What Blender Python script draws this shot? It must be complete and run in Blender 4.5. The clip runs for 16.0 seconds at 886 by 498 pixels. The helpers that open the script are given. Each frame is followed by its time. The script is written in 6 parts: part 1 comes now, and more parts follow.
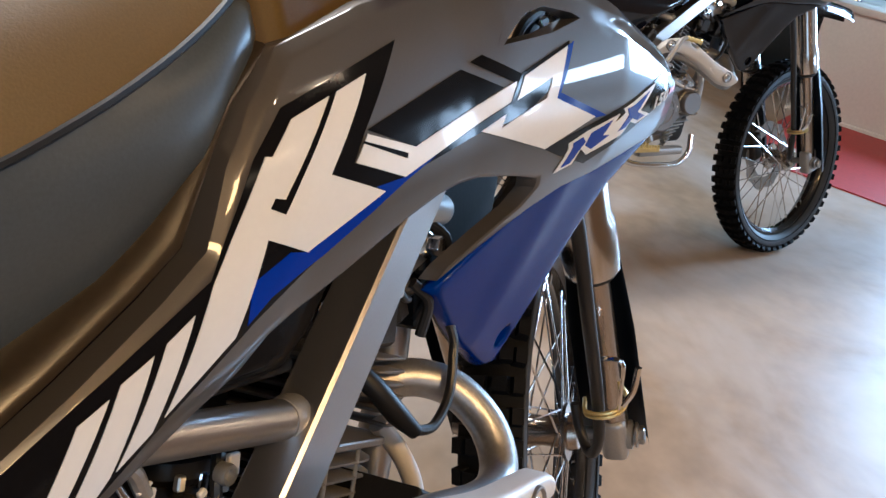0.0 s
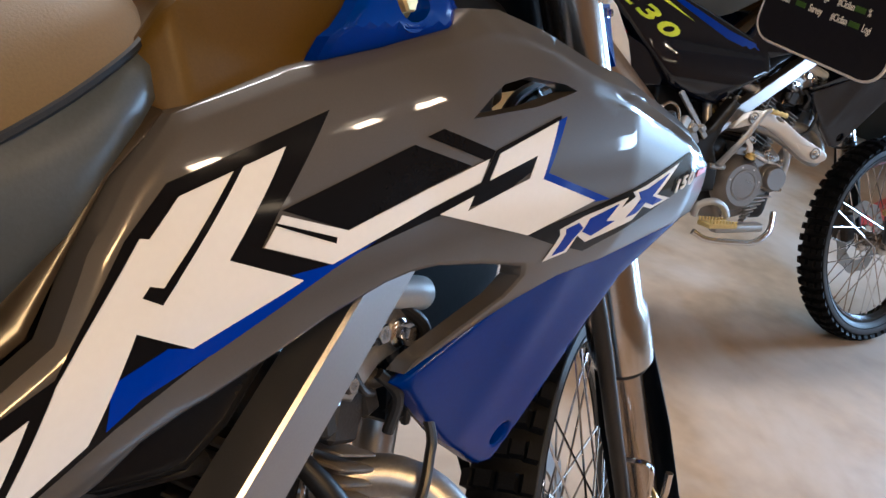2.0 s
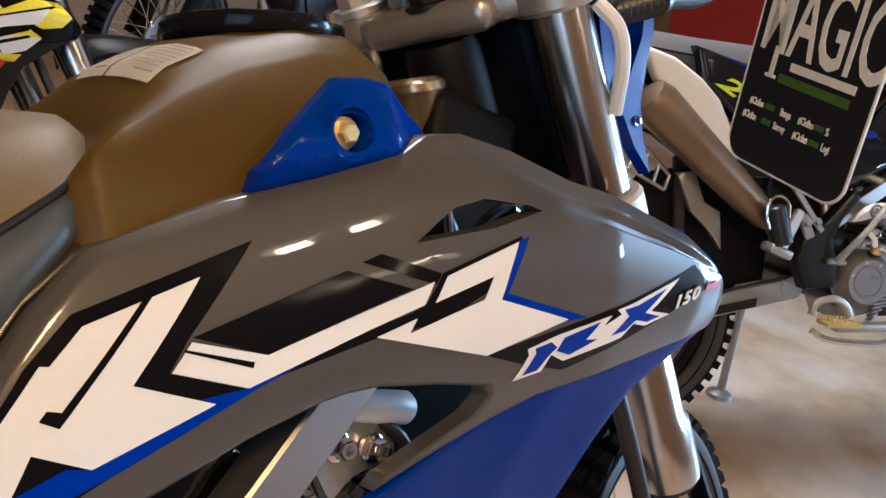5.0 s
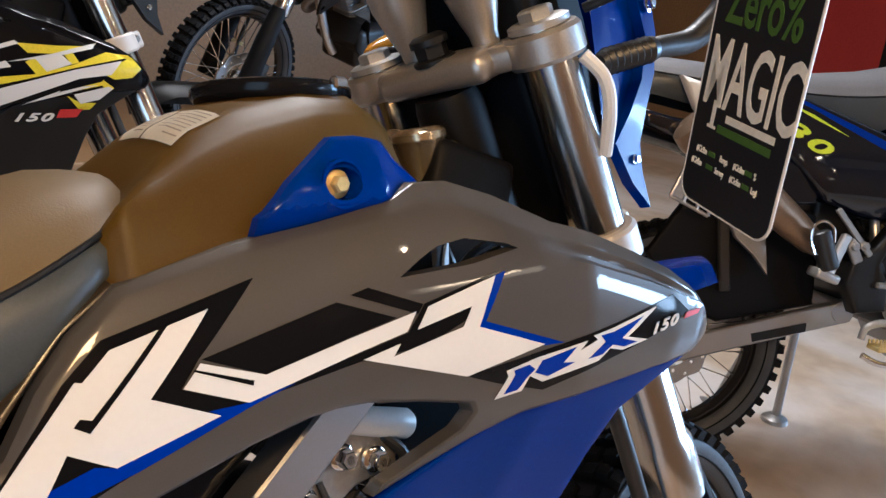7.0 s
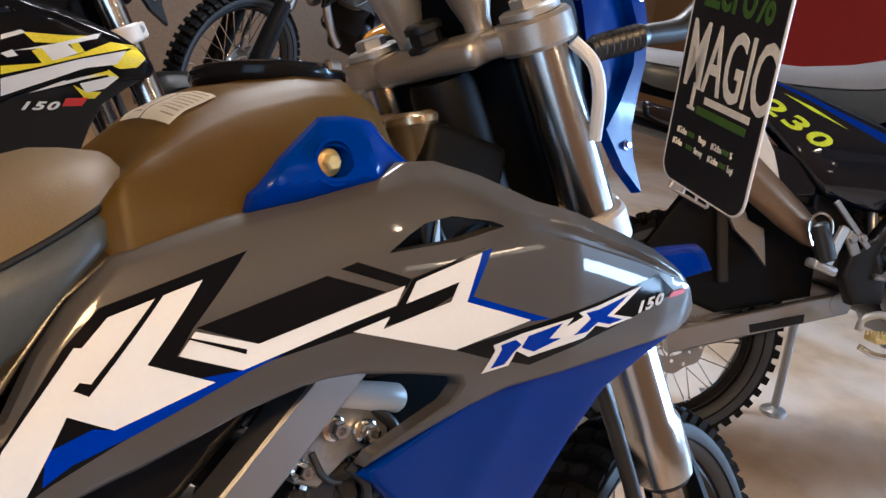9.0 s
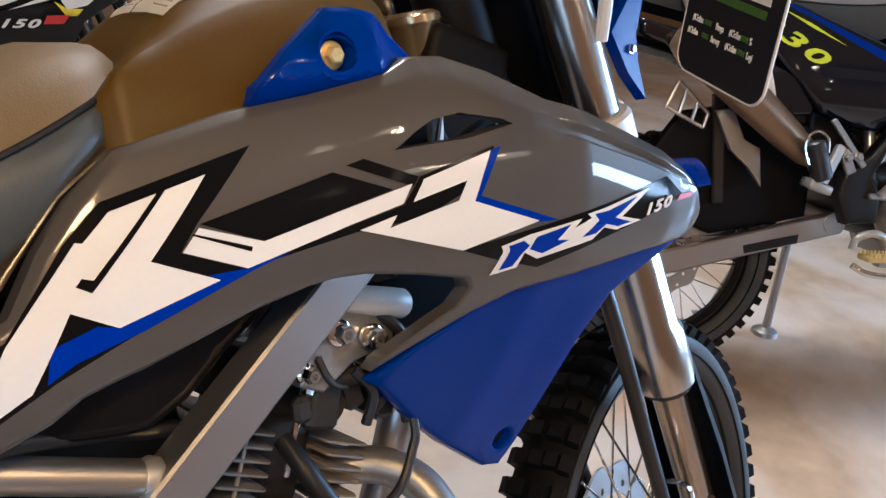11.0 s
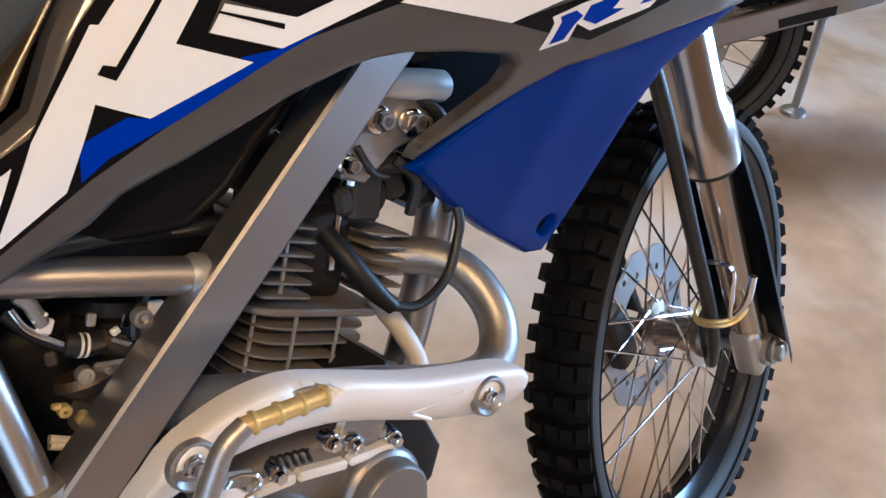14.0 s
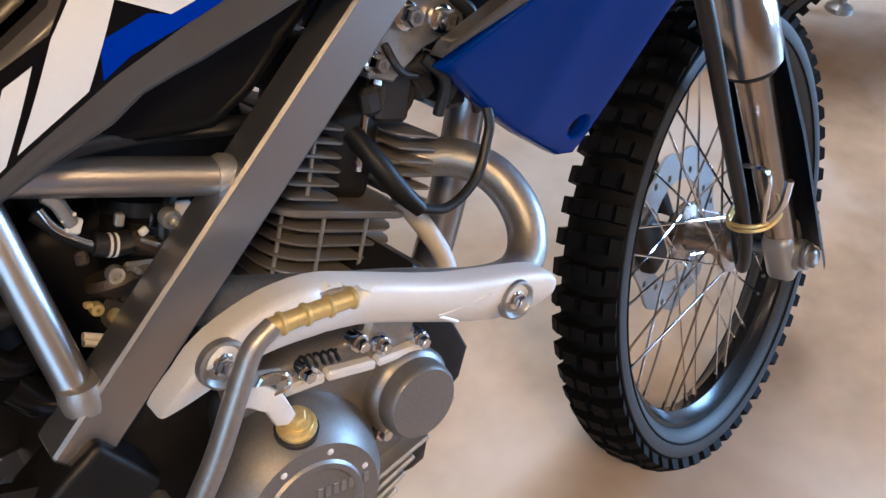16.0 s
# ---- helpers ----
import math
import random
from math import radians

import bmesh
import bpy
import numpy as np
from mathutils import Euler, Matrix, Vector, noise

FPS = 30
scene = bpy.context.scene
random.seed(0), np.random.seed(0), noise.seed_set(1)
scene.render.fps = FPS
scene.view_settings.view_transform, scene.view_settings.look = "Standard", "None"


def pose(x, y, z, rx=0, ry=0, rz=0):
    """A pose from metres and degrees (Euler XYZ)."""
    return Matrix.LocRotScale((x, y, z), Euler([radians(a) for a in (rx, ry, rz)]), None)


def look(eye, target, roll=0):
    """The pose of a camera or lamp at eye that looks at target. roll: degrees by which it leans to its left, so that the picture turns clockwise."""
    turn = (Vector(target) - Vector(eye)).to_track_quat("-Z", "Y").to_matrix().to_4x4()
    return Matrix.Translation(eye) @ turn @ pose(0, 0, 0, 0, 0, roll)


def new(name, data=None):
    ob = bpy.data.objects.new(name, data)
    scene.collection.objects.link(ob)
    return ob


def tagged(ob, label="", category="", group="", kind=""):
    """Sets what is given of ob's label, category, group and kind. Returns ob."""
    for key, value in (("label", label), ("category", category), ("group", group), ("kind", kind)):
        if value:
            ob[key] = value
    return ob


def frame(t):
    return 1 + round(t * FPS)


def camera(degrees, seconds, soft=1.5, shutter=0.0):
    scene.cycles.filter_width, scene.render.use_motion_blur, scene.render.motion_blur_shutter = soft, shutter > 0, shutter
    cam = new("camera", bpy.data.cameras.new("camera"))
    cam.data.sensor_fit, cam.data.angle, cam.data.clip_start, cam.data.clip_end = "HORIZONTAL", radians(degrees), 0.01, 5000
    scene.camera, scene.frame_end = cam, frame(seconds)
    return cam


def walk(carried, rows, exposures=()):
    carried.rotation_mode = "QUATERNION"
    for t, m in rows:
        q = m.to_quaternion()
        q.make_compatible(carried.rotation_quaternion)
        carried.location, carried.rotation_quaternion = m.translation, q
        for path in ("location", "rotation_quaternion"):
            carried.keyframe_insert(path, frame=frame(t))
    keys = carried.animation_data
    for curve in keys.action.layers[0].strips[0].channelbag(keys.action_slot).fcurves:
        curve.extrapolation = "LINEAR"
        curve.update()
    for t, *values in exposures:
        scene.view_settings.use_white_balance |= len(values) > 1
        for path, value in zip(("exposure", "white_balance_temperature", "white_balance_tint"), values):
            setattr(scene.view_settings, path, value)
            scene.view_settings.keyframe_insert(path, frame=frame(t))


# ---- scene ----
cam = camera(53.9, 16.0)
PATH = [
    (0, (0.0107, 0.1391, 1.0239), (1.4450, 0.9410, 0.2401), 12.853),
    (0.5, (0.0353, 0.1381, 1.0234), (1.4512, 0.9798, 0.2489), 12.940),
    (1, (0.0534, 0.1276, 1.0278), (1.4463, 1.0189, 0.2667), 12.990),
    (1.5, (0.0871, 0.1221, 1.0281), (1.4498, 1.0705, 0.2829), 13.207),
    (2, (0.1171, 0.1153, 1.0321), (1.4584, 1.1141, 0.3149), 13.129),
    (2.5, (0.1424, 0.1020, 1.0434), (1.4496, 1.1640, 0.3523), 12.906),
    (3, (0.1614, 0.0867, 1.0521), (1.4327, 1.2105, 0.3910), 12.076),
    (3.5, (0.1787, 0.0780, 1.0562), (1.4168, 1.2498, 0.4177), 11.687),
    (4, (0.1905, 0.0658, 1.0616), (1.3901, 1.2811, 0.4325), 10.807),
    (4.5, (0.1995, 0.0546, 1.0669), (1.3708, 1.3021, 0.4460), 10.070),
    (7, (0.2071, -0.0526, 1.1168), (1.2268, 1.3374, 0.5321), 7.071),
    (7.5, (0.2090, -0.0682, 1.1171), (1.2186, 1.3294, 0.5339), 6.928),
    (8, (0.2071, -0.0802, 1.1167), (1.2149, 1.3185, 0.5353), 7.120),
    (10.5, (0.2029, -0.0771, 1.0915), (1.2155, 1.2792, 0.4240), 7.586),
    (11, (0.1994, -0.0693, 1.0813), (1.2128, 1.2611, 0.3630), 7.191),
    (11.5, (0.1976, -0.0599, 1.0754), (1.1992, 1.2394, 0.2886), 6.903),
    (12, (0.1959, -0.0524, 1.0699), (1.1829, 1.2161, 0.2151), 6.520),
    (12.5, (0.1924, -0.0451, 1.0624), (1.1746, 1.1920, 0.1577), 6.157),
    (13, (0.1987, -0.0443, 1.0615), (1.1447, 1.1672, 0.0871), 5.731),
    (13.5, (0.1970, -0.0388, 1.0543), (1.1264, 1.1441, 0.0292), 5.453),
    (14, (0.1979, -0.0307, 1.0532), (1.1009, 1.1155, -0.0344), 5.708),
    (14.5, (0.1988, -0.0290, 1.0521), (1.0698, 1.0943, -0.0853), 5.489),
    (15, (0.2007, -0.0273, 1.0510), (1.0395, 1.0726, -0.1315), 5.369),
    (15.5, (0.2016, -0.0264, 1.0509), (1.0145, 1.0533, -0.1679), 5.345),
    (16, (0.2026, -0.0258, 1.0490), (0.9904, 1.0380, -0.2001), 5.095),
]
walk(cam, [(t, look(eye, target, roll)) for t, eye, target, roll in PATH], [(0, -0.18, 5600, 10), (2, -0.02, 5500, 10), (4, 0.12, 5500, 10), (7, 0.24, 5350, 10), (11, 0.26, 5300, 10), (16, 0.14, 5100, 10)])

# ---- world, lights ----
world = bpy.data.worlds.new("World")
scene.world = world
world.use_nodes = True
wn = world.node_tree
sky = wn.nodes.new("ShaderNodeTexSky")
sky.sky_type = "NISHITA"
sky.sun_disc = False
sky.sun_elevation = radians(40)
sky.sun_rotation = radians(120)
wn.links.new(sky.outputs["Color"], wn.nodes["Background"].inputs["Color"])
wn.nodes["Background"].inputs["Strength"].default_value = 0.12


def area(name, eye, target, size, size_y, power, color):
    lamp = bpy.data.lights.new(name, "AREA")
    lamp.shape, lamp.size, lamp.size_y, lamp.energy, lamp.color = "RECTANGLE", size, size_y, power, color
    ob = new(name, lamp)
    ob.matrix_world = look(eye, target)
    return ob


# daylight in unseen openings, warm lamps under the ceiling and on the added wall
area("daylight_front", (6.15, -0.62, 1.30), (0.0, -0.2, 0.9), 1.25, 1.35, 285, (0.49, 0.74, 1.0))
area("daylight_side", (3.15, -1.58, 1.10), (1.0, 0.6, 0.8), 0.46, 0.26, 13, (0.62, 0.81, 1.0))
# opening not seen; added for the cool light on the seat flank
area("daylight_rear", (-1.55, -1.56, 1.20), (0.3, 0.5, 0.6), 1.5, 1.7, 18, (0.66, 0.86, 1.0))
area("warm_lamp", (-0.30, -1.10, 2.60), (0.45, 0.3, 0.7), 0.50, 0.50, 60, (1.0, 0.58, 0.22))
area("warm_spot_rear", (1.30, -1.28, 2.58), (0.4, 0.4, 0.8), 0.10, 0.10, 4.5, (1.0, 0.66, 0.36))
area("warm_spot_front", (2.05, -1.25, 2.50), (0.6, 0.4, 0.8), 0.08, 0.08, 2.6, (1.0, 0.70, 0.42))
# unseen lamp, added where a warm reflected streak points
area("warm_wall_lamp", (1.50, -1.47, 1.66), (0.5, 0.4, 0.85), 0.20, 0.04, 0.7, (1.0, 0.68, 0.38))
# unseen lamp added to fill the far bikes and the clamp tops
area("warm_fill", (1.6, 1.9, 2.8), (1.6, 1.9, 0), 1.2, 0.3, 80, (1.0, 0.90, 0.78))


# ---- materials ----
def mat(name, color, rough=0.5, metal=0.0, vary=0.12, scale=40.0, bump=0.0, coat=0.0, fine=260.0, spec=0.5, dust=0.0):
    """Procedural surface: tone varied at two scales, roughness with wear, fine relief."""
    m = bpy.data.materials.new(name)
    m.use_nodes = True
    n, ln = m.node_tree.nodes, m.node_tree.links
    b = n["Principled BSDF"]
    tc = n.new("ShaderNodeTexCoord")
    big, small = n.new("ShaderNodeTexNoise"), n.new("ShaderNodeTexNoise")
    big.inputs["Scale"].default_value, big.inputs["Detail"].default_value = scale * 0.2, 4
    small.inputs["Scale"].default_value, small.inputs["Detail"].default_value = fine, 3
    for q in (big, small):
        ln.new(tc.outputs["Object"], q.inputs["Vector"])
    add = n.new("ShaderNodeMath")
    add.operation = "ADD"
    ln.new(big.outputs["Fac"], add.inputs[0])
    ln.new(small.outputs["Fac"], add.inputs[1])
    half = n.new("ShaderNodeMath")
    half.operation, half.inputs[1].default_value = "MULTIPLY", 0.5
    ln.new(add.outputs[0], half.inputs[0])
    ramp = n.new("ShaderNodeValToRGB")
    lo = [c * (1 - vary) for c in color]
    hi = [min(1.0, c * (1 + vary) + dust) for c in color]
    ramp.color_ramp.elements[0].position, ramp.color_ramp.elements[1].position = 0.35, 0.65
    ramp.color_ramp.elements[0].color, ramp.color_ramp.elements[1].color = (*lo, 1), (*hi, 1)
    ln.new(half.outputs[0], ramp.inputs["Fac"])
    ln.new(ramp.outputs["Color"], b.inputs["Base Color"])
    rr = n.new("ShaderNodeMapRange")
    rr.inputs["To Min"].default_value, rr.inputs["To Max"].default_value = max(0.02, rough * 0.8), min(1, rough * 1.25)
    ln.new(big.outputs["Fac"], rr.inputs["Value"])
    ln.new(rr.outputs["Result"], b.inputs["Roughness"])
    b.inputs["Metallic"].default_value = metal
    b.inputs["Specular IOR Level"].default_value = spec
    b.inputs["Coat Weight"].default_value = coat
    b.inputs["Coat Roughness"].default_value = 0.04
    if bump:
        bp = n.new("ShaderNodeBump")
        bp.inputs["Strength"].default_value, bp.inputs["Distance"].default_value = bump, 0.002
        ln.new(small.outputs["Fac"], bp.inputs["Height"])
        ln.new(bp.outputs["Normal"], b.inputs["Normal"])
    return m


GREY = mat("metallic_grey_plastic", (0.074, 0.067, 0.061), 0.38, 0.15, 0.05, 20, 0.0, 0.65, 900, 0.2)
GREY.node_tree.nodes["Principled BSDF"].inputs["Coat Roughness"].default_value = 0.07
GREY.node_tree.nodes["Principled BSDF"].inputs["Coat Roughness"].default_value = 0.035
BLUE = mat("deep_blue_plastic", (0.0, 0.025, 0.21), 0.22, 0.0, 0.06, 20, 0.0, 0.16, 260, 0.07)
BLUEDEC = mat("blue_vinyl", (0.0, 0.026, 0.30), 0.25, 0.0, 0.05, 20, 0.0, 0.0, 260, 0.14)
WHITEDEC = mat("white_vinyl", (0.72, 0.71, 0.69), 0.3, 0.0, 0.02, 20, 0.0, 0.3)
BLACKDEC = mat("black_vinyl", (0.005, 0.005, 0.006), 0.11, 0.0, 0.1, 20, 0.0, 0.0, 260, 0.14)
REDDEC = mat("red_vinyl", (0.5, 0.02, 0.02), 0.3)
YELLOWDEC = mat("yellow_vinyl", (0.75, 0.62, 0.02), 0.3)
NEON = mat("neon_yellow_vinyl", (0.62, 0.75, 0.01), 0.3)
# brown base stands in for warm light on the black tank
TANK = mat("brown_tinted_tank_plastic", (0.078, 0.042, 0.004), 0.44, 0.0, 0.12, 60, 0.03, 0.0, 900, 0.22)
BLACKP = mat("black_plastic", (0.008, 0.008, 0.009), 0.42, 0.0, 0.2, 40, 0.05, 0.0, 260, 0.3)
GLOSSBLK = mat("glossy_black_plastic", (0.006, 0.006, 0.007), 0.14, 0.0, 0.2, 40, 0.0, 0.0, 260, 0.14)
# shell black; also colours added sheets that keep gaps dark
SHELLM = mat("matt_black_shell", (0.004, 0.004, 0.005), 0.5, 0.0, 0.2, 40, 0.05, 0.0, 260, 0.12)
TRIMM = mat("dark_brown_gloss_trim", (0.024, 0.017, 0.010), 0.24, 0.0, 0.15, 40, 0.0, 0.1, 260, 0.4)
RUBBER = mat("tyre_rubber", (0.005, 0.0052, 0.006), 0.58, 0.0, 0.3, 60, 0.25, 0.0, 400, 0.09)
# tread rubber again, lighter and bluish to carry daylight on the sidewall
SIDEWALL = mat("daylit_sidewall_rubber", (0.034, 0.036, 0.040), 0.5, 0.0, 0.3, 60, 0.2, 0.0, 400, 0.3)
HOSE = mat("hose_rubber", (0.012, 0.012, 0.013), 0.4, 0.0, 0.2, 60, 0.1)
VINYLTOP = mat("grained_seat_vinyl", (0.118, 0.078, 0.028), 0.52, 0.0, 0.10, 50, 0.10, 0.0, 700)
# raised bluish base carries daylight reflected by the black flank
VINYLSIDE = mat("smooth_seat_vinyl", (0.050, 0.059, 0.065), 0.34, 0.0, 0.12, 50, 0.04, 0.0, 500)
FRAMEM = mat("silver_frame_paint", (0.44, 0.43, 0.43), 0.32, 0.92, 0.03, 30, 0.0, 0.15, 500)
ALU = mat("cast_aluminium", (0.44, 0.435, 0.43), 0.40, 0.75, 0.10, 50, 0.06, 0.0, 500)
ALUDARK = mat("dark_cast_aluminium", (0.032, 0.028, 0.025), 0.45, 0.5, 0.22, 50, 0.2, 0.0, 500)
SATIN = mat("satin_silver_paint", (0.72, 0.69, 0.66), 0.48, 0.15, 0.05, 40, 0.03, 0.0, 600)
CLAMPM = mat("brownish_cast_clamp", (0.42, 0.39, 0.36), 0.34, 0.75, 0.10, 50, 0.1, 0.0, 500)
SLIDERM = mat("brown_tinted_slider_steel", (0.42, 0.36, 0.31), 0.24, 0.95, 0.10, 40, 0.05)
CASEM = mat("dull_crankcase_alloy", (0.25, 0.235, 0.225), 0.42, 0.7, 0.12, 50, 0.06, 0.0, 500)
FINM = mat("grey_fin_casting", (0.26, 0.24, 0.225), 0.45, 0.55, 0.12, 50, 0.08, 0.0, 500)
# silver casting given a gold base for the warm light it reflects
GUSSET = mat("gold_reflection_gusset", (0.52, 0.40, 0.25), 0.26, 0.85, 0.12, 50, 0.1)
CHROME = mat("chrome", (0.75, 0.75, 0.77), 0.12, 1.0, 0.05, 30)
BRASS = mat("zinc_yellow_steel", (0.74, 0.58, 0.25), 0.30, 0.6, 0.15, 60, 0.05)
STEEL = mat("grey_steel", (0.36, 0.35, 0.34), 0.38, 0.8, 0.12, 60, 0.08)
FORKALU = mat("anodised_fork_silver", (0.56, 0.54, 0.52), 0.20, 1.0, 0.04, 30)
RIMBLK = mat("black_rim_anodising", (0.02, 0.02, 0.022), 0.22, 0.6, 0.1, 30)
PAPER = mat("sticker_paper", (0.80, 0.74, 0.63), 0.5, 0.0, 0.04, 40)
INK = mat("ink", (0.32, 0.26, 0.21), 0.6)
GREENINK = mat("green_print", (0.055, 0.125, 0.018), 0.5)
CREAMINK = mat("cream_print", (0.78, 0.74, 0.66), 0.5)
TAGBLK = mat("black_card", (0.012, 0.012, 0.016), 0.45, 0.0, 0.15, 30, 0.0, 0.0, 260, 0.3)
LENS = mat("orange_lens", (0.7, 0.28, 0.02), 0.15)
REDWALL = mat("red_painted_wall", (0.42, 0.032, 0.028), 0.5, 0.0, 0.12, 6, 0.05, 0.0, 60)
BROWNWALL = mat("brown_panel_wall", (0.24, 0.135, 0.060), 0.5, 0.0, 0.2, 6, 0.05, 0.0, 60)
WHITEWALL = mat("white_paint", (0.75, 0.73, 0.70), 0.55, 0.0, 0.05, 6, 0.05, 0.0, 60)
CARBM = mat("dark_carburettor_alloy", (0.085, 0.066, 0.052), 0.45, 0.6, 0.30, 60, 0.2, 0.0, 500)
CYANHI = mat("pale_cyan_highlight", (0.30, 0.55, 0.55), 0.15, 0.0, 0.05, 20)
GREENP = mat("lime_green_plastic", (0.05, 0.42, 0.02), 0.3, 0.0, 0.06, 20, 0.0, 0.3)
GLASSM = mat("dark_glass", (0.03, 0.04, 0.045), 0.05, 0.0, 0.1, 5)
LAMPM = bpy.data.materials.new("lit_diffuser")
LAMPM.use_nodes = True
LAMPM.node_tree.nodes["Principled BSDF"].inputs["Emission Color"].default_value = (1.0, 0.75, 0.45, 1)
LAMPM.node_tree.nodes["Principled BSDF"].inputs["Emission Strength"].default_value = 4.0


def floor_material():
    """Polished tan floor with faint scuffs; pale clouds in the colour imitate reflected sheen."""
    m = mat("polished_floor", (0.37, 0.262, 0.170), 0.42, 0.0, 0.2, 7, 0.015, 0.0, 14, 0.3)
    n, ln = m.node_tree.nodes, m.node_tree.links
    b = n["Principled BSDF"]
    ramp = next(q for q in n if q.bl_idname == "ShaderNodeValToRGB")
    cloud = n.new("ShaderNodeTexNoise")
    cloud.inputs["Scale"].default_value, cloud.inputs["Detail"].default_value, cloud.inputs["Distortion"].default_value = 1.6, 5, 0.6
    tc = next(q for q in n if q.bl_idname == "ShaderNodeTexCoord")
    ln.new(tc.outputs["Object"], cloud.inputs["Vector"])
    r2 = n.new("ShaderNodeValToRGB")
    r2.color_ramp.elements[0].position, r2.color_ramp.elements[1].position = 0.42, 0.68
    ln.new(cloud.outputs["Fac"], r2.inputs["Fac"])
    mix = n.new("ShaderNodeMix")
    mix.data_type = "RGBA"
    ln.new(r2.outputs["Color"], mix.inputs["Factor"])
    ln.new(ramp.outputs["Color"], mix.inputs["A"])
    mix.inputs["B"].default_value = (0.52, 0.45, 0.39, 1)
    ln.new(mix.outputs["Result"], b.inputs["Base Color"])
    return m


FLOORM = floor_material()


# ---- mesh helpers ----
from mathutils.geometry import delaunay_2d_cdt


def link_mesh(name, me, material, parent, label="", sharp=35):
    me.materials.append(material)
    for p in me.polygons:
        p.use_smooth = True
    me.set_sharp_from_angle(angle=radians(sharp))
    ob = new(name, me)
    ob.parent = parent
    if label:
        tagged(ob, label)
    return ob


def part(name, bm, material, parent, label="", sharp=35):
    """Links a bmesh as one mesh object under a thing or a part."""
    me = bpy.data.meshes.new(name)
    bmesh.ops.recalc_face_normals(bm, faces=bm.faces)
    bm.to_mesh(me)
    bm.free()
    return link_mesh(name, me, material, parent, label, sharp)


def basis(d):
    d = Vector(d).normalized()
    a = d.cross(Vector((0, 0, 1)))
    if a.length < 1e-4:
        a = d.cross(Vector((0, 1, 0)))
    a.normalize()
    return a, d.cross(a)


def ring_loft(bm, rings, caps=True, closed=False):
    """Skins rings of equal count."""
    vs = [[bm.verts.new(p) for p in r] for r in rings]
    n = len(vs[0])
    pairs = list(zip(vs, vs[1:])) + ([(vs[-1], vs[0])] if closed else [])
    for r0, r1 in pairs:
        for i in range(n):
            bm.faces.new((r0[i], r0[(i + 1) % n], r1[(i + 1) % n], r1[i]))
    if caps and not closed:
        bm.faces.new(vs[0][::-1])
        bm.faces.new(vs[-1])
    return bm


def lathe(bm, p, d, profile, seg=24, turn=0.0):
    """Turned body round the axis from p along d. profile: (along, radius)."""
    p, d = Vector(p), Vector(d).normalized()
    a, b = basis(d)
    rings = []
    for s, r in profile:
        rings.append([p + d * s + (a * math.cos(w) + b * math.sin(w)) * max(r, 1e-5) for w in (turn + 2 * math.pi * k / seg for k in range(seg))])
    return ring_loft(bm, rings)


def rod(bm, p0, p1, r, r1=None, seg=16, round_ends=0.0):
    p0, p1 = Vector(p0), Vector(p1)
    h = (p1 - p0).length
    r1 = r if r1 is None else r1
    e = round_ends
    prof = [(0, r), (h, r1)] if not e else [(0, r - e), (e, r), (h - e, r1), (h, r1 - e)]
    return lathe(bm, p0, p1 - p0, prof, seg)


def spline(pts, steps=6):
    pts = [Vector(p) for p in pts]
    q = [pts[0] * 2 - pts[1]] + pts + [pts[-1] * 2 - pts[-2]]
    out = []
    for i in range(1, len(q) - 2):
        for k in range(steps):
            t = k / steps
            out.append(0.5 * ((2 * q[i]) + (q[i + 1] - q[i - 1]) * t + (2 * q[i - 1] - 5 * q[i] + 4 * q[i + 1] - q[i + 2]) * t * t + (3 * q[i] - q[i - 1] - 3 * q[i + 1] + q[i + 2]) * t ** 3))
    return out + [pts[-1]]


def tube(bm, pts, r, seg=12, steps=6, smooth=True):
    """A round tube along a curve; r is a number or one per point of pts."""
    path = spline(pts, steps) if smooth else [Vector(p) for p in pts]
    n = len(path)
    rad = (lambda k: r) if not isinstance(r, (list, tuple)) else (lambda k: float(np.interp(k / (n - 1) * (len(r) - 1), range(len(r)), r)))
    d = (path[1] - path[0]).normalized()
    a, _ = basis(d)
    rings = []
    for k, p in enumerate(path):
        d = (path[min(k + 1, n - 1)] - path[max(k - 1, 0)]).normalized()
        a = (a - d * a.dot(d)).normalized()
        b = d.cross(a)
        rings.append([p + (a * math.cos(w) + b * math.sin(w)) * rad(k) for w in (2 * math.pi * j / seg for j in range(seg))])
    return ring_loft(bm, rings)


def block(bm, c, size, rot=None, bevel=0.0, taper=1.0):
    """A box about c, turned by the 3x3 rot, with its edges rounded."""
    sx, sy, sz = (s / 2 for s in size)
    rot = rot or Matrix.Identity(3)
    vs = []
    for z in (-1, 1):
        k = taper if z > 0 else 1
        for x, y in ((-1, -1), (1, -1), (1, 1), (-1, 1)):
            vs.append(bm.verts.new(Vector(c) + rot @ Vector((x * sx * k, y * sy * k, z * sz))))
    fs = [bm.faces.new([vs[i] for i in f]) for f in ((3, 2, 1, 0), (4, 5, 6, 7), (0, 1, 5, 4), (1, 2, 6, 5), (2, 3, 7, 6), (3, 0, 4, 7))]
    if bevel:
        es = list({e for f in fs for e in f.edges})
        bmesh.ops.bevel(bm, geom=es, offset=bevel, segments=1 if bevel < 0.0055 else 3, affect="EDGES", profile=0.5)
    return bm


def beam(bm, p0, p1, wide, deep, side=(0, 1, 0), bevel=0.003):
    """A rectangular bar from p0 to p1: deep along side, wide across."""
    p0, p1, s = Vector(p0), Vector(p1), Vector(side)
    d = (p1 - p0).normalized()
    s = (s - d * s.dot(d)).normalized()
    w = d.cross(s)
    rot = Matrix((w, s, d)).transposed()
    return block(bm, (p0 + p1) / 2, (wide, deep, (p1 - p0).length), rot, bevel)


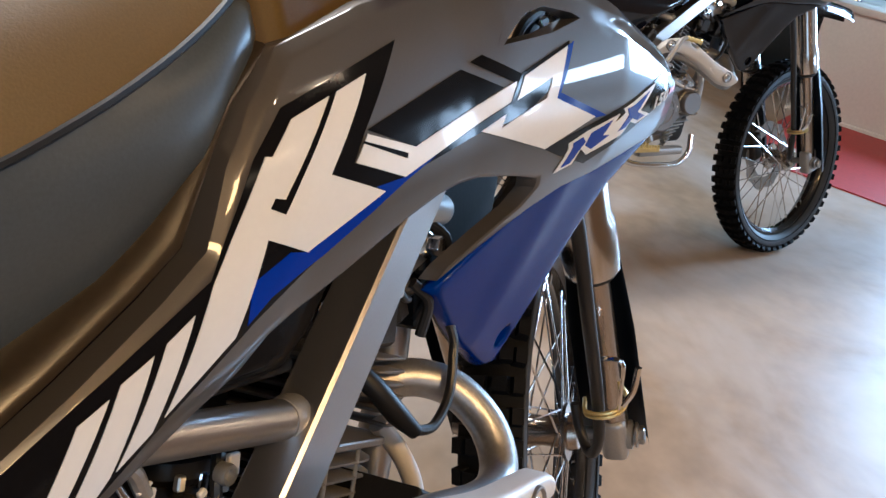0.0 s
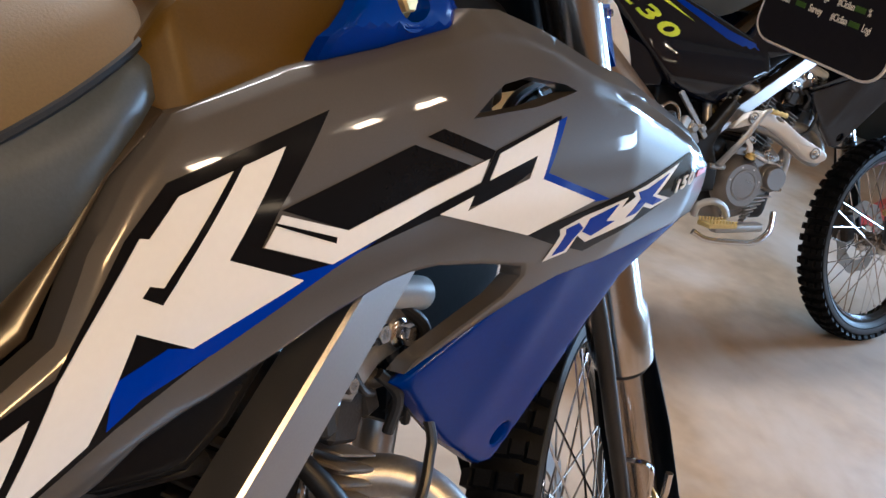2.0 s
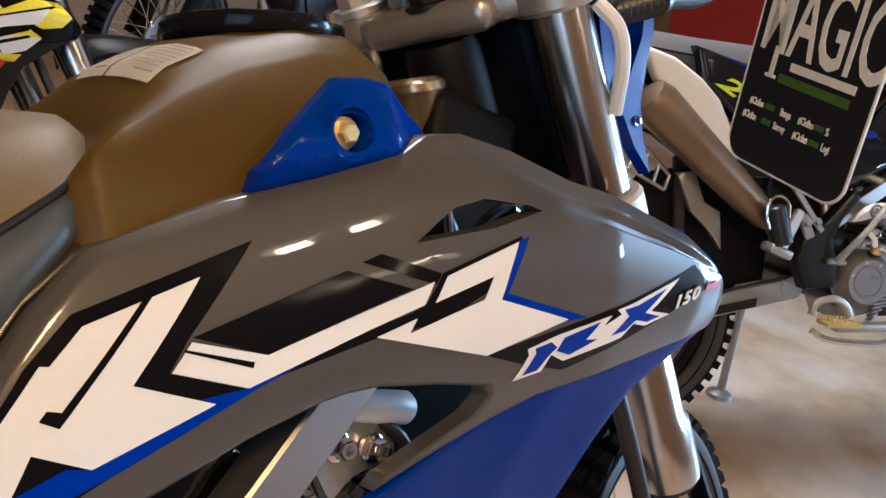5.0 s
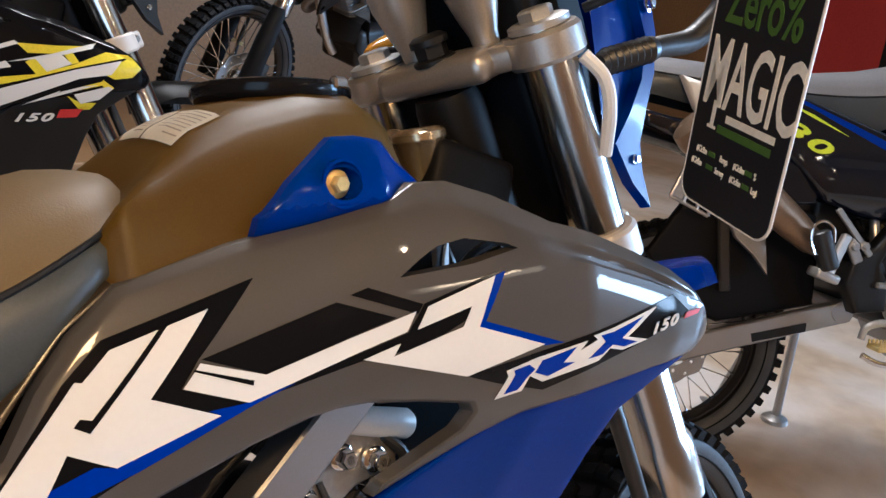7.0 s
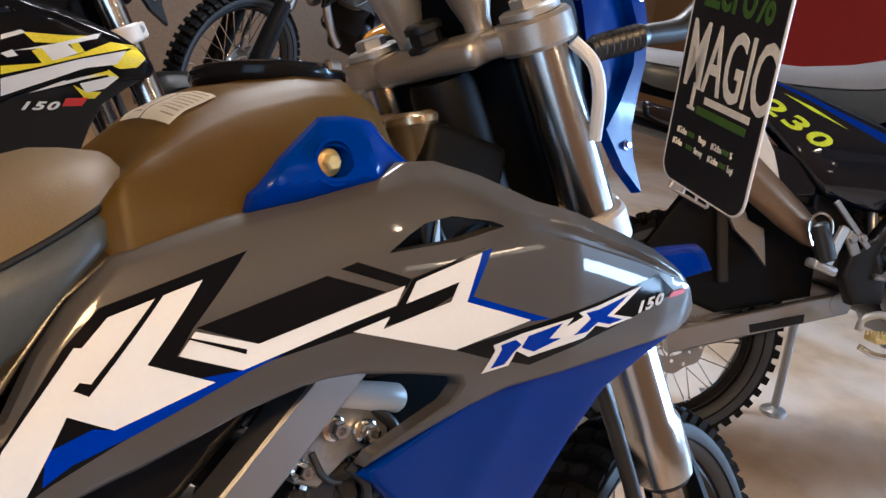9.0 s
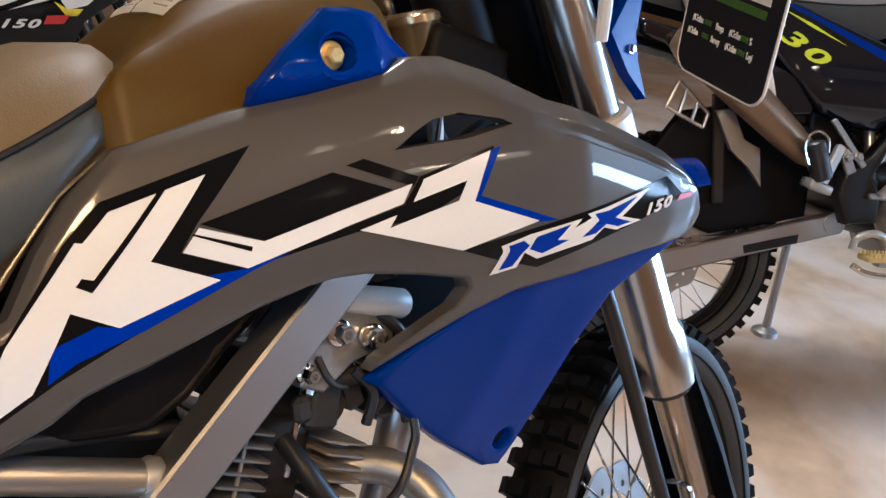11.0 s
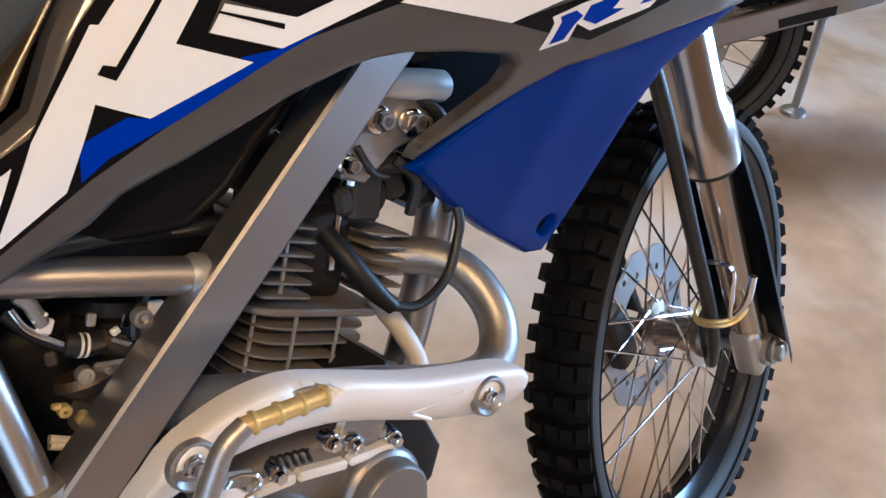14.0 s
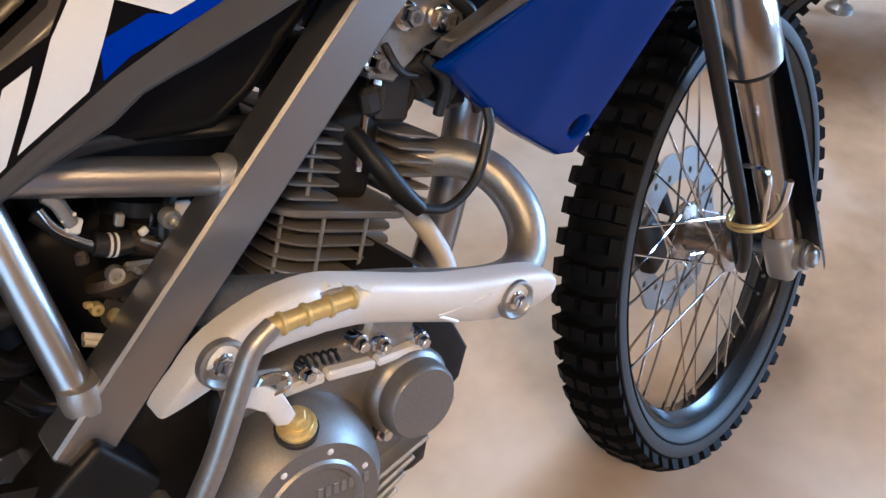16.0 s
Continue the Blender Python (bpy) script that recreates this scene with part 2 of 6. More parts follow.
def fin(bm, c, lx, ly, t, rot, r=0.02):
    """A thin plate with round corners about c: lx by ly across, t thick along the last axis of rot."""
    r = min(r, lx * 0.49, ly * 0.49)
    out = []
    for sx, sy, a0 in ((1, 1, 0), (-1, 1, 90), (-1, -1, 180), (1, -1, 270)):
        for k in range(5):
            a = radians(a0 + 22.5 * k)
            out.append((sx * (lx / 2 - r) + r * math.cos(a), sy * (ly / 2 - r) + r * math.sin(a)))
    rings = []
    for h, shrink in ((-t / 2, 0.985), (-t * 0.3, 1.0), (t * 0.3, 1.0), (t / 2, 0.985)):
        rings.append([Vector(c) + rot @ Vector((x * shrink, y * shrink, h)) for x, y in out])
    return ring_loft(bm, rings)


def bolt(bm, p, d, r=0.008, h=0.006, flange=True):
    """A flanged hexagon bolt head that stands on p towards d."""
    d = Vector(d).normalized()
    if flange:
        lathe(bm, p, d, [(0, r * 1.35), (h * 0.3, r * 1.35), (h * 0.45, r * 1.0)], 18)
    lathe(bm, Vector(p) + d * h * 0.3, d, [(0, r), (h * 0.8, r), (h, r * 0.82)], 6)
    lathe(bm, Vector(p) + d * h * 1.25, d, [(0, r * 0.5), (0.0006, r * 0.5)], 10)
    return bm


def inside(p, poly):
    x, y = p
    c = False
    for (x0, y0), (x1, y1) in zip(poly, poly[1:] + poly[:1]):
        if (y0 > y) != (y1 > y) and x < (x1 - x0) * (y - y0) / (y1 - y0) + x0:
            c = not c
    return c


def edge_dist(p, polys):
    best = 9.0
    for poly in polys:
        for (x0, y0), (x1, y1) in zip(poly, poly[1:] + poly[:1]):
            dx, dy = x1 - x0, y1 - y0
            t = max(0.0, min(1.0, ((p[0] - x0) * dx + (p[1] - y0) * dy) / (dx * dx + dy * dy + 1e-12)))
            best = min(best, math.hypot(p[0] - x0 - t * dx, p[1] - y0 - t * dy))
    return best


def edge_near(p, poly):
    """The distance to the nearest point of a closed line, and that point."""
    best = (9.0, p)
    for (x0, y0), (x1, y1) in zip(poly, poly[1:] + poly[:1]):
        dx, dy = x1 - x0, y1 - y0
        t = max(0.0, min(1.0, ((p[0] - x0) * dx + (p[1] - y0) * dy) / (dx * dx + dy * dy + 1e-12)))
        q = (x0 + t * dx, y0 + t * dy)
        d = math.hypot(p[0] - q[0], p[1] - q[1])
        if d < best[0]:
            best = (d, q)
    return best


def resample(poly, step):
    out = []
    for (x0, y0), (x1, y1) in zip(poly, poly[1:] + poly[:1]):
        k = max(1, round(math.hypot(x1 - x0, y1 - y0) / step))
        out += [(x0 + (x1 - x0) * i / k, y0 + (y1 - y0) * i / k) for i in range(k)]
    return out


def soften(poly, cut=0.25):
    """One round of corner cutting."""
    out = []
    for (x0, y0), (x1, y1) in zip(poly, poly[1:] + poly[:1]):
        out += [(x0 + (x1 - x0) * cut, y0 + (y1 - y0) * cut), (x0 + (x1 - x0) * (1 - cut), y0 + (y1 - y0) * (1 - cut))]
    return out


def panel(bm, outline, depth, holes=(), step=0.012, roll=0.0, thick=0.004, lift=0.0, side=-1, creases=(), chamfer=None):
    """A moulded sheet over the x-z outline: depth(x, z) is its outer y on the right; side 1 mirrors it. Edges roll in by roll; creases are lines that the facets follow; chamfer(x, z) gives the width of a bevel along the outline, which replaces the roll."""
    loops = [resample(list(o), step) for o in (outline, *holes)]
    pts, edges = [], []
    for lp in loops:
        k = len(pts)
        pts += lp
        edges += [(k + i, k + (i + 1) % len(lp)) for i in range(len(lp))]
    xs, zs = [p[0] for p in loops[0]], [p[1] for p in loops[0]]
    bands = [0.14, 0.4, 0.7, 0.9, 1.1, 1.35] if chamfer else [roll * f for f in (0.25, 0.6, 1.0)] if roll else []
    for lp, sgn in [(loops[0], 1)] + [(h, -1) for h in loops[1:]]:
        area2 = sum(a[0] * b[1] - b[0] * a[1] for a, b in zip(lp, lp[1:] + lp[:1]))
        for share in bands:
            before = None
            for a, b, c in zip(lp[-1:] + lp[:-1], lp, lp[1:] + lp[:1]):
                tx, ty = c[0] - a[0], c[1] - a[1]
                ll = math.hypot(tx, ty) or 1
                nx, ny = -ty / ll, tx / ll
                if (area2 < 0) != (sgn < 0):
                    nx, ny = -nx, -ny
                d = share * chamfer(*b) if chamfer else share
                q = (b[0] + nx * d, b[1] + ny * d)
                if abs(edge_dist(q, loops) - d) < d * 0.35 and inside(q, loops[0]) and not any(inside(q, h) for h in loops[1:]):
                    pts.append(q)
                    if chamfer and before is not None and math.hypot(q[0] - pts[before][0], q[1] - pts[before][1]) < step * 2.2:
                        edges.append((before, len(pts) - 1))
                    before = len(pts) - 1
                else:
                    before = None
    keep = max(step * 0.6, roll * 1.2) if not chamfer else 0.004
    crease_pts = []
    for line in creases:
        before = None
        for (x0, z0), (x1, z1) in zip(line, line[1:]):
            k = max(1, round(math.hypot(x1 - x0, z1 - z0) / 0.006))
            for f in range(k):
                q = (x0 + (x1 - x0) * f / k, z0 + (z1 - z0) * f / k)
                if not inside(q, loops[0]) or any(inside(q, h) for h in loops[1:]) or edge_dist(q, loops) < 0.0012:
                    before = None
                    continue
                pts.append(q)
                crease_pts.append(q)
                if before is not None:
                    edges.append((before, len(pts) - 1))
                before = len(pts) - 1
    for i, x in enumerate(np.arange(min(xs), max(xs), step)):
        for z in np.arange(min(zs) + (i % 2) * step / 2, max(zs), step):
            q = (float(x), float(z))
            if chamfer:
                d, at_edge = edge_near(q, loops[0])
                if d < chamfer(*at_edge) * 1.45 + 0.002:
                    continue
            if inside(q, loops[0]) and not any(inside(q, h) for h in loops[1:]) and edge_dist(q, loops) > keep and all(math.hypot(q[0] - c[0], q[1] - c[1]) > 0.003 for c in crease_pts):
                pts.append(q)
    v, _, f, _, _, _ = delaunay_2d_cdt([Vector(p) for p in pts], edges, [], 0, 1e-6)
    front = []
    for p in v:
        y = depth(p[0], p[1]) - lift
        if chamfer:
            d, q = edge_near(p, loops[0])
            wide = chamfer(*q)
            soft, t = wide * 0.30, wide - d  # the ridge of the bevel is rounded
            if t > soft:
                y += 0.68 * t
            elif t > -soft:
                y += 0.68 * (t + soft) ** 2 / (4 * soft)
        elif roll:
            d = edge_dist(p, loops)
            if d < roll:
                y += roll - math.sqrt(max(0.0, roll * roll - (roll - d) ** 2))
        front.append(bm.verts.new((p[0], y * -side, p[1])))
    made = []
    for t in f:
        c = [sum(v[i][k] for i in t) / 3 for k in (0, 1)]
        if inside(c, loops[0]) and not any(inside(c, h) for h in loops[1:]):
            made.append(bm.faces.new([front[i] for i in t]))
    rim = [e for e in bm.edges if e.is_boundary]
    got = bmesh.ops.extrude_edge_only(bm, edges=rim)
    for q in got["geom"]:
        if isinstance(q, bmesh.types.BMVert):
            q.co.y += thick * -side
    loose = [q for q in bm.verts if not q.link_faces]
    bmesh.ops.delete(bm, geom=loose, context="VERTS")
    return bm


def panel_part(name, key, args, material, parent, label="", sharp=50):
    """A moulded panel; the same key shares one shape among the bikes."""
    if key not in PANELS:
        bm = bmesh.new()
        panel(bm, *args)
        me = bpy.data.meshes.new(name)
        bmesh.ops.recalc_face_normals(bm, faces=bm.faces)
        bm.to_mesh(me)
        bm.free()
        PANELS[key] = me
    return link_mesh(name, PANELS[key].copy(), material, parent, label, sharp)


PANELS = {}


def text_part(name, body, size, m, material, parent, label="", extrude=0.0003, shear=0.0, align="LEFT", bold=0.012):
    """Raised lettering as a mesh: baseline along m's x axis, face towards m's z axis."""
    cu = bpy.data.curves.new(name, "FONT")
    cu.body, cu.size, cu.extrude, cu.shear, cu.align_x = body, size, extrude, shear, align
    cu.resolution_u = 3
    cu.offset = size * bold
    tmp = bpy.data.objects.new("tmp_text", cu)
    scene.collection.objects.link(tmp)
    bpy.context.view_layer.update()
    me = bpy.data.meshes.new_from_object(tmp.evaluated_get(bpy.context.evaluated_depsgraph_get()))
    bpy.data.objects.remove(tmp)
    me.transform(m)
    me.materials.clear()
    me.name = name
    return link_mesh(name, me, material, parent, label)


def thing(name, label, category, m=None, group=""):
    ob = new(name)
    ob.empty_display_size = 0.1
    if m is not None:
        ob.matrix_world = m
    return tagged(ob, label, category, group)


# ---- room ----
def slab(name, c, size, material, label, bevel=0.0):
    bm = bmesh.new()
    block(bm, c, size, None, bevel)
    return tagged(part(name, bm, material, None), label, kind="structure")


slab("floor", (1.0, 0.5, -0.05), (11.0, 10.0, 0.1), FLOORM, "polished tan showroom floor with pale clouded wear")
# ceiling colour is made up: brown keeps bounced light low
slab("ceiling", (1.0, 0.5, 3.25), (11.0, 10.0, 0.1), BROWNWALL, "plain dim brown showroom ceiling")
slab("wall_north", (1.0, 5.55, 1.6), (11.0, 0.1, 3.2), BROWNWALL, "dim brown panelled showroom wall")
slab("wall_west", (-4.45, 0.5, 1.6), (0.1, 10.0, 3.2), BROWNWALL, "dim brown panelled showroom wall")
# unseen south walls, added close by so glossy black covers reflect something dark
slab("added_wall_south", (1.10, -1.65, 1.6), (3.6, 0.1, 3.2), BROWNWALL, "dim brown panelled showroom wall")
slab("added_wall_south_west", (-3.40, -1.65, 1.6), (2.0, 0.1, 3.2), BROWNWALL, "dim brown panelled showroom wall")
slab("added_lintel_south_west", (-1.55, -1.65, 2.75), (1.7, 0.1, 0.9), WHITEWALL, "white lintel over the open shop front")
slab("added_wall_south_end", (4.85, -1.65, 1.6), (2.9, 0.1, 3.2), BROWNWALL, "dim brown panelled showroom wall")
# panels added to shrink the opening to the size of its reflection
slab("added_lintel_south", (3.15, -1.65, 2.235), (0.5, 0.1, 1.93), BROWNWALL, "dim brown panel over a small window opening")
slab("added_wall_south_sill", (3.15, -1.65, 0.475), (0.5, 0.1, 0.95), BROWNWALL, "dim brown panel under a small window opening")
slab("wall_east", (6.25, 3.9, 1.6), (0.1, 1.2, 3.2), REDWALL, "red painted showroom wall")
slab("wall_corner", (6.25, 5.0, 1.6), (0.1, 1.0, 3.2), BROWNWALL, "dim brown panelled showroom wall")
slab("window_post", (6.25, 3.27, 1.6), (0.12, 0.06, 3.2), BLACKP, "black metal post of the glass front")
slab("window_1", (6.27, 1.85, 1.6), (0.02, 2.78, 3.2), GLASSM, "dark glass front with black posts")
slab("window_post_south", (6.25, 0.43, 1.6), (0.12, 0.06, 3.2), BLACKP, "black metal post of the glass front")
slab("wall_east_south", (6.25, -3.1, 1.6), (0.1, 2.9, 3.2), BROWNWALL, "dim brown panelled showroom wall")
slab("lintel_east", (6.25, -0.62, 2.9), (0.1, 2.04, 0.6), WHITEWALL, "white lintel over the open shop front")
slab("ground", (20.0, 0.0, -0.12), (60.0, 80.0, 0.1), mat("asphalt", (0.06, 0.06, 0.06), 0.8), "grey asphalt outside the shop front")


# ---- wheels ----
MESHES = {}


def ring(bm, prof, seg, wave=None):
    """A closed section turned round the y axis; prof: (y, radius)."""
    rings = []
    for k in range(seg):
        w = 2 * math.pi * k / seg
        g = wave(w) if wave else 0
        rings.append([Vector(((r + g) * math.cos(w), y, (r + g) * math.sin(w))) for y, r in prof])
    return ring_loft(bm, rings, False, True)


def keep(key, bm):
    me = bpy.data.meshes.new(key)
    bmesh.ops.recalc_face_normals(bm, faces=bm.faces)
    bm.to_mesh(me)
    bm.free()
    MESHES[key] = me
    return me


def shared(name, key, material, parent, m=None, label="", sharp=35):
    me = MESHES[key]
    if not me.materials:
        me.materials.append(material)
        for p in me.polygons:
            p.use_smooth = True
        me.set_sharp_from_angle(angle=radians(sharp))
    ob = new(name, me)
    ob.parent = parent
    if m is not None:
        ob.matrix_local = m
    if label:
        tagged(ob, label)
    return ob


def tyre_mesh(key, R, rr, w, around):
    bm = bmesh.new()
    h = R - rr
    half = [(0.018, rr + 0.001), (w * 0.36, rr + h * 0.14), (w * 0.48, rr + h * 0.42), (w * 0.47, rr + h * 0.62), (w * 0.40, R - 0.021), (w * 0.22, R - 0.013)]
    ring(bm, half + [(0, R - 0.011)] + [(-y, r) for y, r in half[::-1]], 96)
    ring(bm, [(w * 0.462, rr + h * 0.30), (w * 0.485, rr + h * 0.32), (w * 0.485, rr + h * 0.34), (w * 0.462, rr + h * 0.36)], 96)
    ring(bm, [(-w * 0.462, rr + h * 0.30), (-w * 0.485, rr + h * 0.32), (-w * 0.485, rr + h * 0.34), (-w * 0.462, rr + h * 0.36)], 96)
    for k in range(around):
        a0 = 2 * math.pi * k / around
        rows = [(0.013, 0.021, 0.020, 0.0), (-0.013, 0.021, 0.020, 0.0)] if k % 2 else [(0.0, 0.020, 0.020, 0.0)]
        rows += [(w * 0.40, 0.016, 0.021, 0.55), (-w * 0.40, 0.016, 0.021, -0.55)]
        if not k % 2:
            rows += [(w * 0.22, 0.017, 0.018, 0.22), (-w * 0.22, 0.017, 0.018, -0.22)]
        for y, sy, st, tilt in rows:
            er, et, ea = Vector((math.cos(a0), 0, math.sin(a0))), Vector((-math.sin(a0), 0, math.cos(a0))), Vector((0, 1, 0))
            n = (er * math.cos(tilt) + ea * math.sin(tilt)).normalized()
            b = et.cross(n)
            base = R - 0.0135 - (0.007 if abs(tilt) > 0.4 else 0.001)
            j = 1 + random.uniform(-0.04, 0.04)
            block(bm, er * (base + 0.0065) + ea * y, (st * j, sy, 0.0145), Matrix((et, b, n)).transposed(), 0, 0.84)
    return keep(key, bm)


def sidewall_mesh(key, R, rr, w):
    """The two bare bands beside the tread, a hair proud of the carcass."""
    bm = bmesh.new()
    h = R - rr
    for s in (1, -1):
        ring(bm, [(s * y, r) for y, r in ((w * 0.30, rr + h * 0.08), (w * 0.365 + 0.001, rr + h * 0.14), (w * 0.485 + 0.001, rr + h * 0.42), (w * 0.475 + 0.001, rr + h * 0.60), (w * 0.44, rr + h * 0.62), (w * 0.44, rr + h * 0.4))], 96)
    return keep(key, bm)


def rim_mesh(key, rr):
    bm = bmesh.new()
    ring(bm, [(-0.021, rr + 0.006), (-0.021, rr - 0.004), (-0.014, rr - 0.009), (-0.008, rr - 0.016), (0.008, rr - 0.016), (0.014, rr - 0.009), (0.021, rr - 0.004), (0.021, rr + 0.006), (0.0, rr - 0.006)], 96)
    return keep(key, bm)


def spoke_mesh(key, rr):
    """One spoke with its nipple, from the hub flange outwards, in the wheel's frame at angle nought."""
    bm = bmesh.new()
    p0, p1 = Vector((0.02, -0.031, -0.028)), Vector((rr - 0.016, -0.002, 0.05))
    rod(bm, p0, p1, 0.0017, seg=6)
    d = (p1 - p0).normalized()
    rod(bm, p1 - d * 0.018, p1 - d * 0.002, 0.0032, 0.0028, seg=6)
    return keep(key, bm)


def disc_mesh(key, r0, r1):
    bm = bmesh.new()
    circle = lambda r, n, wv=0: [((r + wv * math.cos(9 * 2 * math.pi * k / n)) * math.cos(2 * math.pi * k / n), (r + wv * math.cos(9 * 2 * math.pi * k / n)) * math.sin(2 * math.pi * k / n)) for k in range(n)]
    holes = [circle(r0, 30)]
    for k in range(18):
        a, r = 2 * math.pi * k / 18, (r0 + r1) / 2 + (0.008 if k % 2 else -0.008)
        holes.append([(r * math.cos(a) + 0.005 * math.cos(b), r * math.sin(a) + 0.005 * math.sin(b)) for b in (2 * math.pi * i / 8 for i in range(8))])
    panel(bm, circle(r1, 72, 0.004), lambda x, z: 0.0, holes, 0.014, 0, 0.004)
    return keep(key, bm)


def hub_mesh(key, w):
    bm = bmesh.new()
    prof = [(-w, 0.012), (-w, 0.024), (-w * 0.75, 0.027), (-w * 0.72, 0.04), (-w * 0.6, 0.04), (-w * 0.5, 0.024), (0, 0.021), (w * 0.5, 0.024), (w * 0.6, 0.042), (w * 0.75, 0.042), (w * 0.8, 0.03), (w, 0.026), (w, 0.012)]
    lathe(bm, (0, 0, 0), (0, 1, 0), prof, 28)
    return keep(key, bm)


tyre_mesh("front_tyre", 0.314, 0.250, 0.078, 56)
sidewall_mesh("front_sidewall", 0.314, 0.250, 0.078)
sidewall_mesh("rear_sidewall", 0.300, 0.218, 0.095)
rim_mesh("front_rim", 0.252)
spoke_mesh("front_spoke", 0.252)
disc_mesh("front_disc", 0.072, 0.112)
hub_mesh("front_hub", 0.05)
tyre_mesh("rear_tyre", 0.300, 0.218, 0.095, 50)
rim_mesh("rear_rim", 0.220)
spoke_mesh("rear_spoke", 0.220)
disc_mesh("rear_disc", 0.06, 0.1)
hub_mesh("rear_hub", 0.06)


def wheel(which, parent, m, disc_side=1):
    """A spoked wheel: hub with tyre, rim, spokes and brake disc under it."""
    # hub's brown tint stands in for the floor it reflects
    hub = shared(which + "_wheel", which + "_hub", SLIDERM, parent, m, "spoked wheel with black rim and knobbly tyre")
    shared("tyre", which + "_tyre", RUBBER, hub, None, "knobbly black off-road tyre", 30)
    shared("sidewall", which + "_sidewall", SIDEWALL, hub)
    shared("rim", which + "_rim", RIMBLK, hub)
    for k in range(36):
        flip = k % 2
        side = (k // 2) % 2
        q = Matrix.Rotation(2 * math.pi * k / 36, 4, "Y")
        q = q @ Matrix.Diagonal((1, -1 if side else 1, -1 if flip else 1, 1))
        shared("spoke", which + "_spoke", CHROME, hub, q)
    shared("brake_disc", which + "_disc", STEEL, hub, pose(0, 0.045 * disc_side, 0))
    return hub


# ---- body shapes of the dirt bike, right half; x forward from the rear axle, z up ----
GROOVE_X, GROOVE_Z = [0.809, 0.847, 0.898, 0.971, 1.05], [0.9034, 0.8982, 0.8823, 0.8572, 0.824]


def groove_wide(x):
    return float(np.interp(x, [0.84, 0.90, 1.0, 1.05], [0.016, 0.015, 0.009, 0.005]))


CREASES = [[(float(x), float(np.interp(x, GROOVE_X, GROOVE_Z)) + f * groove_wide(x)) for x in np.linspace(0.856, 1.045, 44)] for f in (0.0, 0.25, 0.5, 1.0)]


def body_y(x, z):
    """Outer face of the side body: a ridge line with a falling flank above and a tucked lip below."""
    u = (min(max(x, 0.5), 1.0) - 0.75) / 0.25
    d = (z - float(np.interp(x, [0.3, 0.55, 0.75, 1.0], [0.755, 0.845, 0.850, 0.825]))) / 0.06
    bend = lambda t, m: t * t if t < m else m * m + 2 * m * (t - m)
    y = float(np.interp(x, [0.3, 0.5, 0.6, 0.7, 0.8, 0.9, 1.0, 1.04, 1.07], [-0.1078, -0.1385, -0.1550, -0.1682, -0.1860, -0.2048, -0.2130, -0.2110, -0.2000]))
    if d > 0:
        y += (-0.00477 - 0.00986 * u) * d + (0.01206 - 0.00249 * u - 0.001 * u * u) * bend(d, 1.6) + 0.16 * max(0.0, x - 0.9) * d
    else:
        y += (-0.00515 + 0.00841 * u) * -d + (0.02042 + 0.00327 * u) * bend(-d, 1.2)
    if x > 0.845:  # moulded trough that runs from the vent to the nose, above a crisp ridge
        g = z - float(np.interp(x, GROOVE_X, GROOVE_Z))
        wide = groove_wide(x)
        if 0 < g < wide:
            f = min(g / (wide * 0.25), 1.0) if g < wide * 0.5 else 2 - 2 * g / wide
            y += float(np.interp(x, [0.855, 0.90, 0.94, 1.0, 1.05], [0.0, 0.006, 0.006, 0.003, 0.0])) * f
    return y


def shoulder(x, z):
    """Width of the bevel along the shroud's outline: broad on the top and rear edges, a hair below."""
    up = z - float(np.interp(x, [0.3, 0.55, 0.75, 1.0, 1.05], [0.728, 0.835, 0.850, 0.825, 0.800]))
    broad = float(np.interp(x, [0.50, 0.70, 0.75, 0.79, 0.86, 0.95, 1.03], [0.0055, 0.0060, 0.0085, 0.0165, 0.0175, 0.0135, 0.0060]))
    return 0.0025 + (broad - 0.0025) * min(max(up / 0.012, 0.0), 1.0)


def wing_y(x, z):
    """Outer face of the lower blue wing, hollowed towards its front edge."""
    return 0.3707 - 0.2043 * x - 0.4673 * z + 0.007 + 0.25 * max(0.0, x - 0.9) ** 2 - 1.2 * max(0.0, 0.05 - abs(x - 0.25 * (z - 0.7) - 0.865)) ** 2


SHROUD = [(0.5644, 0.9099), (0.6388, 0.9265), (0.6968, 0.9337), (0.7520, 0.9437), (0.7785, 0.9551), (0.8042, 0.9542), (0.8368, 0.9410), (0.8790, 0.9167), (0.9191, 0.9032), (0.9640, 0.8831),
          (1.0030, 0.8640), (1.0280, 0.8470), (1.0500, 0.8270), (1.0640, 0.8100), (1.0660, 0.7980), (1.0580, 0.7880), (1.0360, 0.7830), (0.9862, 0.7809), (0.9329, 0.7754), (0.8538, 0.7684),
          (0.8227, 0.7567), (0.7858, 0.7373), (0.7480, 0.7175), (0.7514, 0.7282), (0.7769, 0.7467), (0.8020, 0.7654), (0.8056, 0.7806), (0.7997, 0.7895), (0.7571, 0.8008), (0.7123, 0.8101),
          (0.6883, 0.8114), (0.6693, 0.8098), (0.6300, 0.8010), (0.5944, 0.7887), (0.5615, 0.7770), (0.5262, 0.7684), (0.5071, 0.7564), (0.4733, 0.7453), (0.4472, 0.7343), (0.4014, 0.7172),
          (0.3484, 0.6967), (0.3031, 0.6771), (0.2879, 0.7368), (0.3814, 0.7715), (0.4197, 0.7877), (0.4650, 0.8092), (0.4928, 0.8247), (0.5128, 0.8577), (0.5355, 0.8847)]
VENT = [(0.7406, 0.8923), (0.7580, 0.9027), (0.7729, 0.9100), (0.7963, 0.9132), (0.8279, 0.9064), (0.8379, 0.9015), (0.7985, 0.8947)]
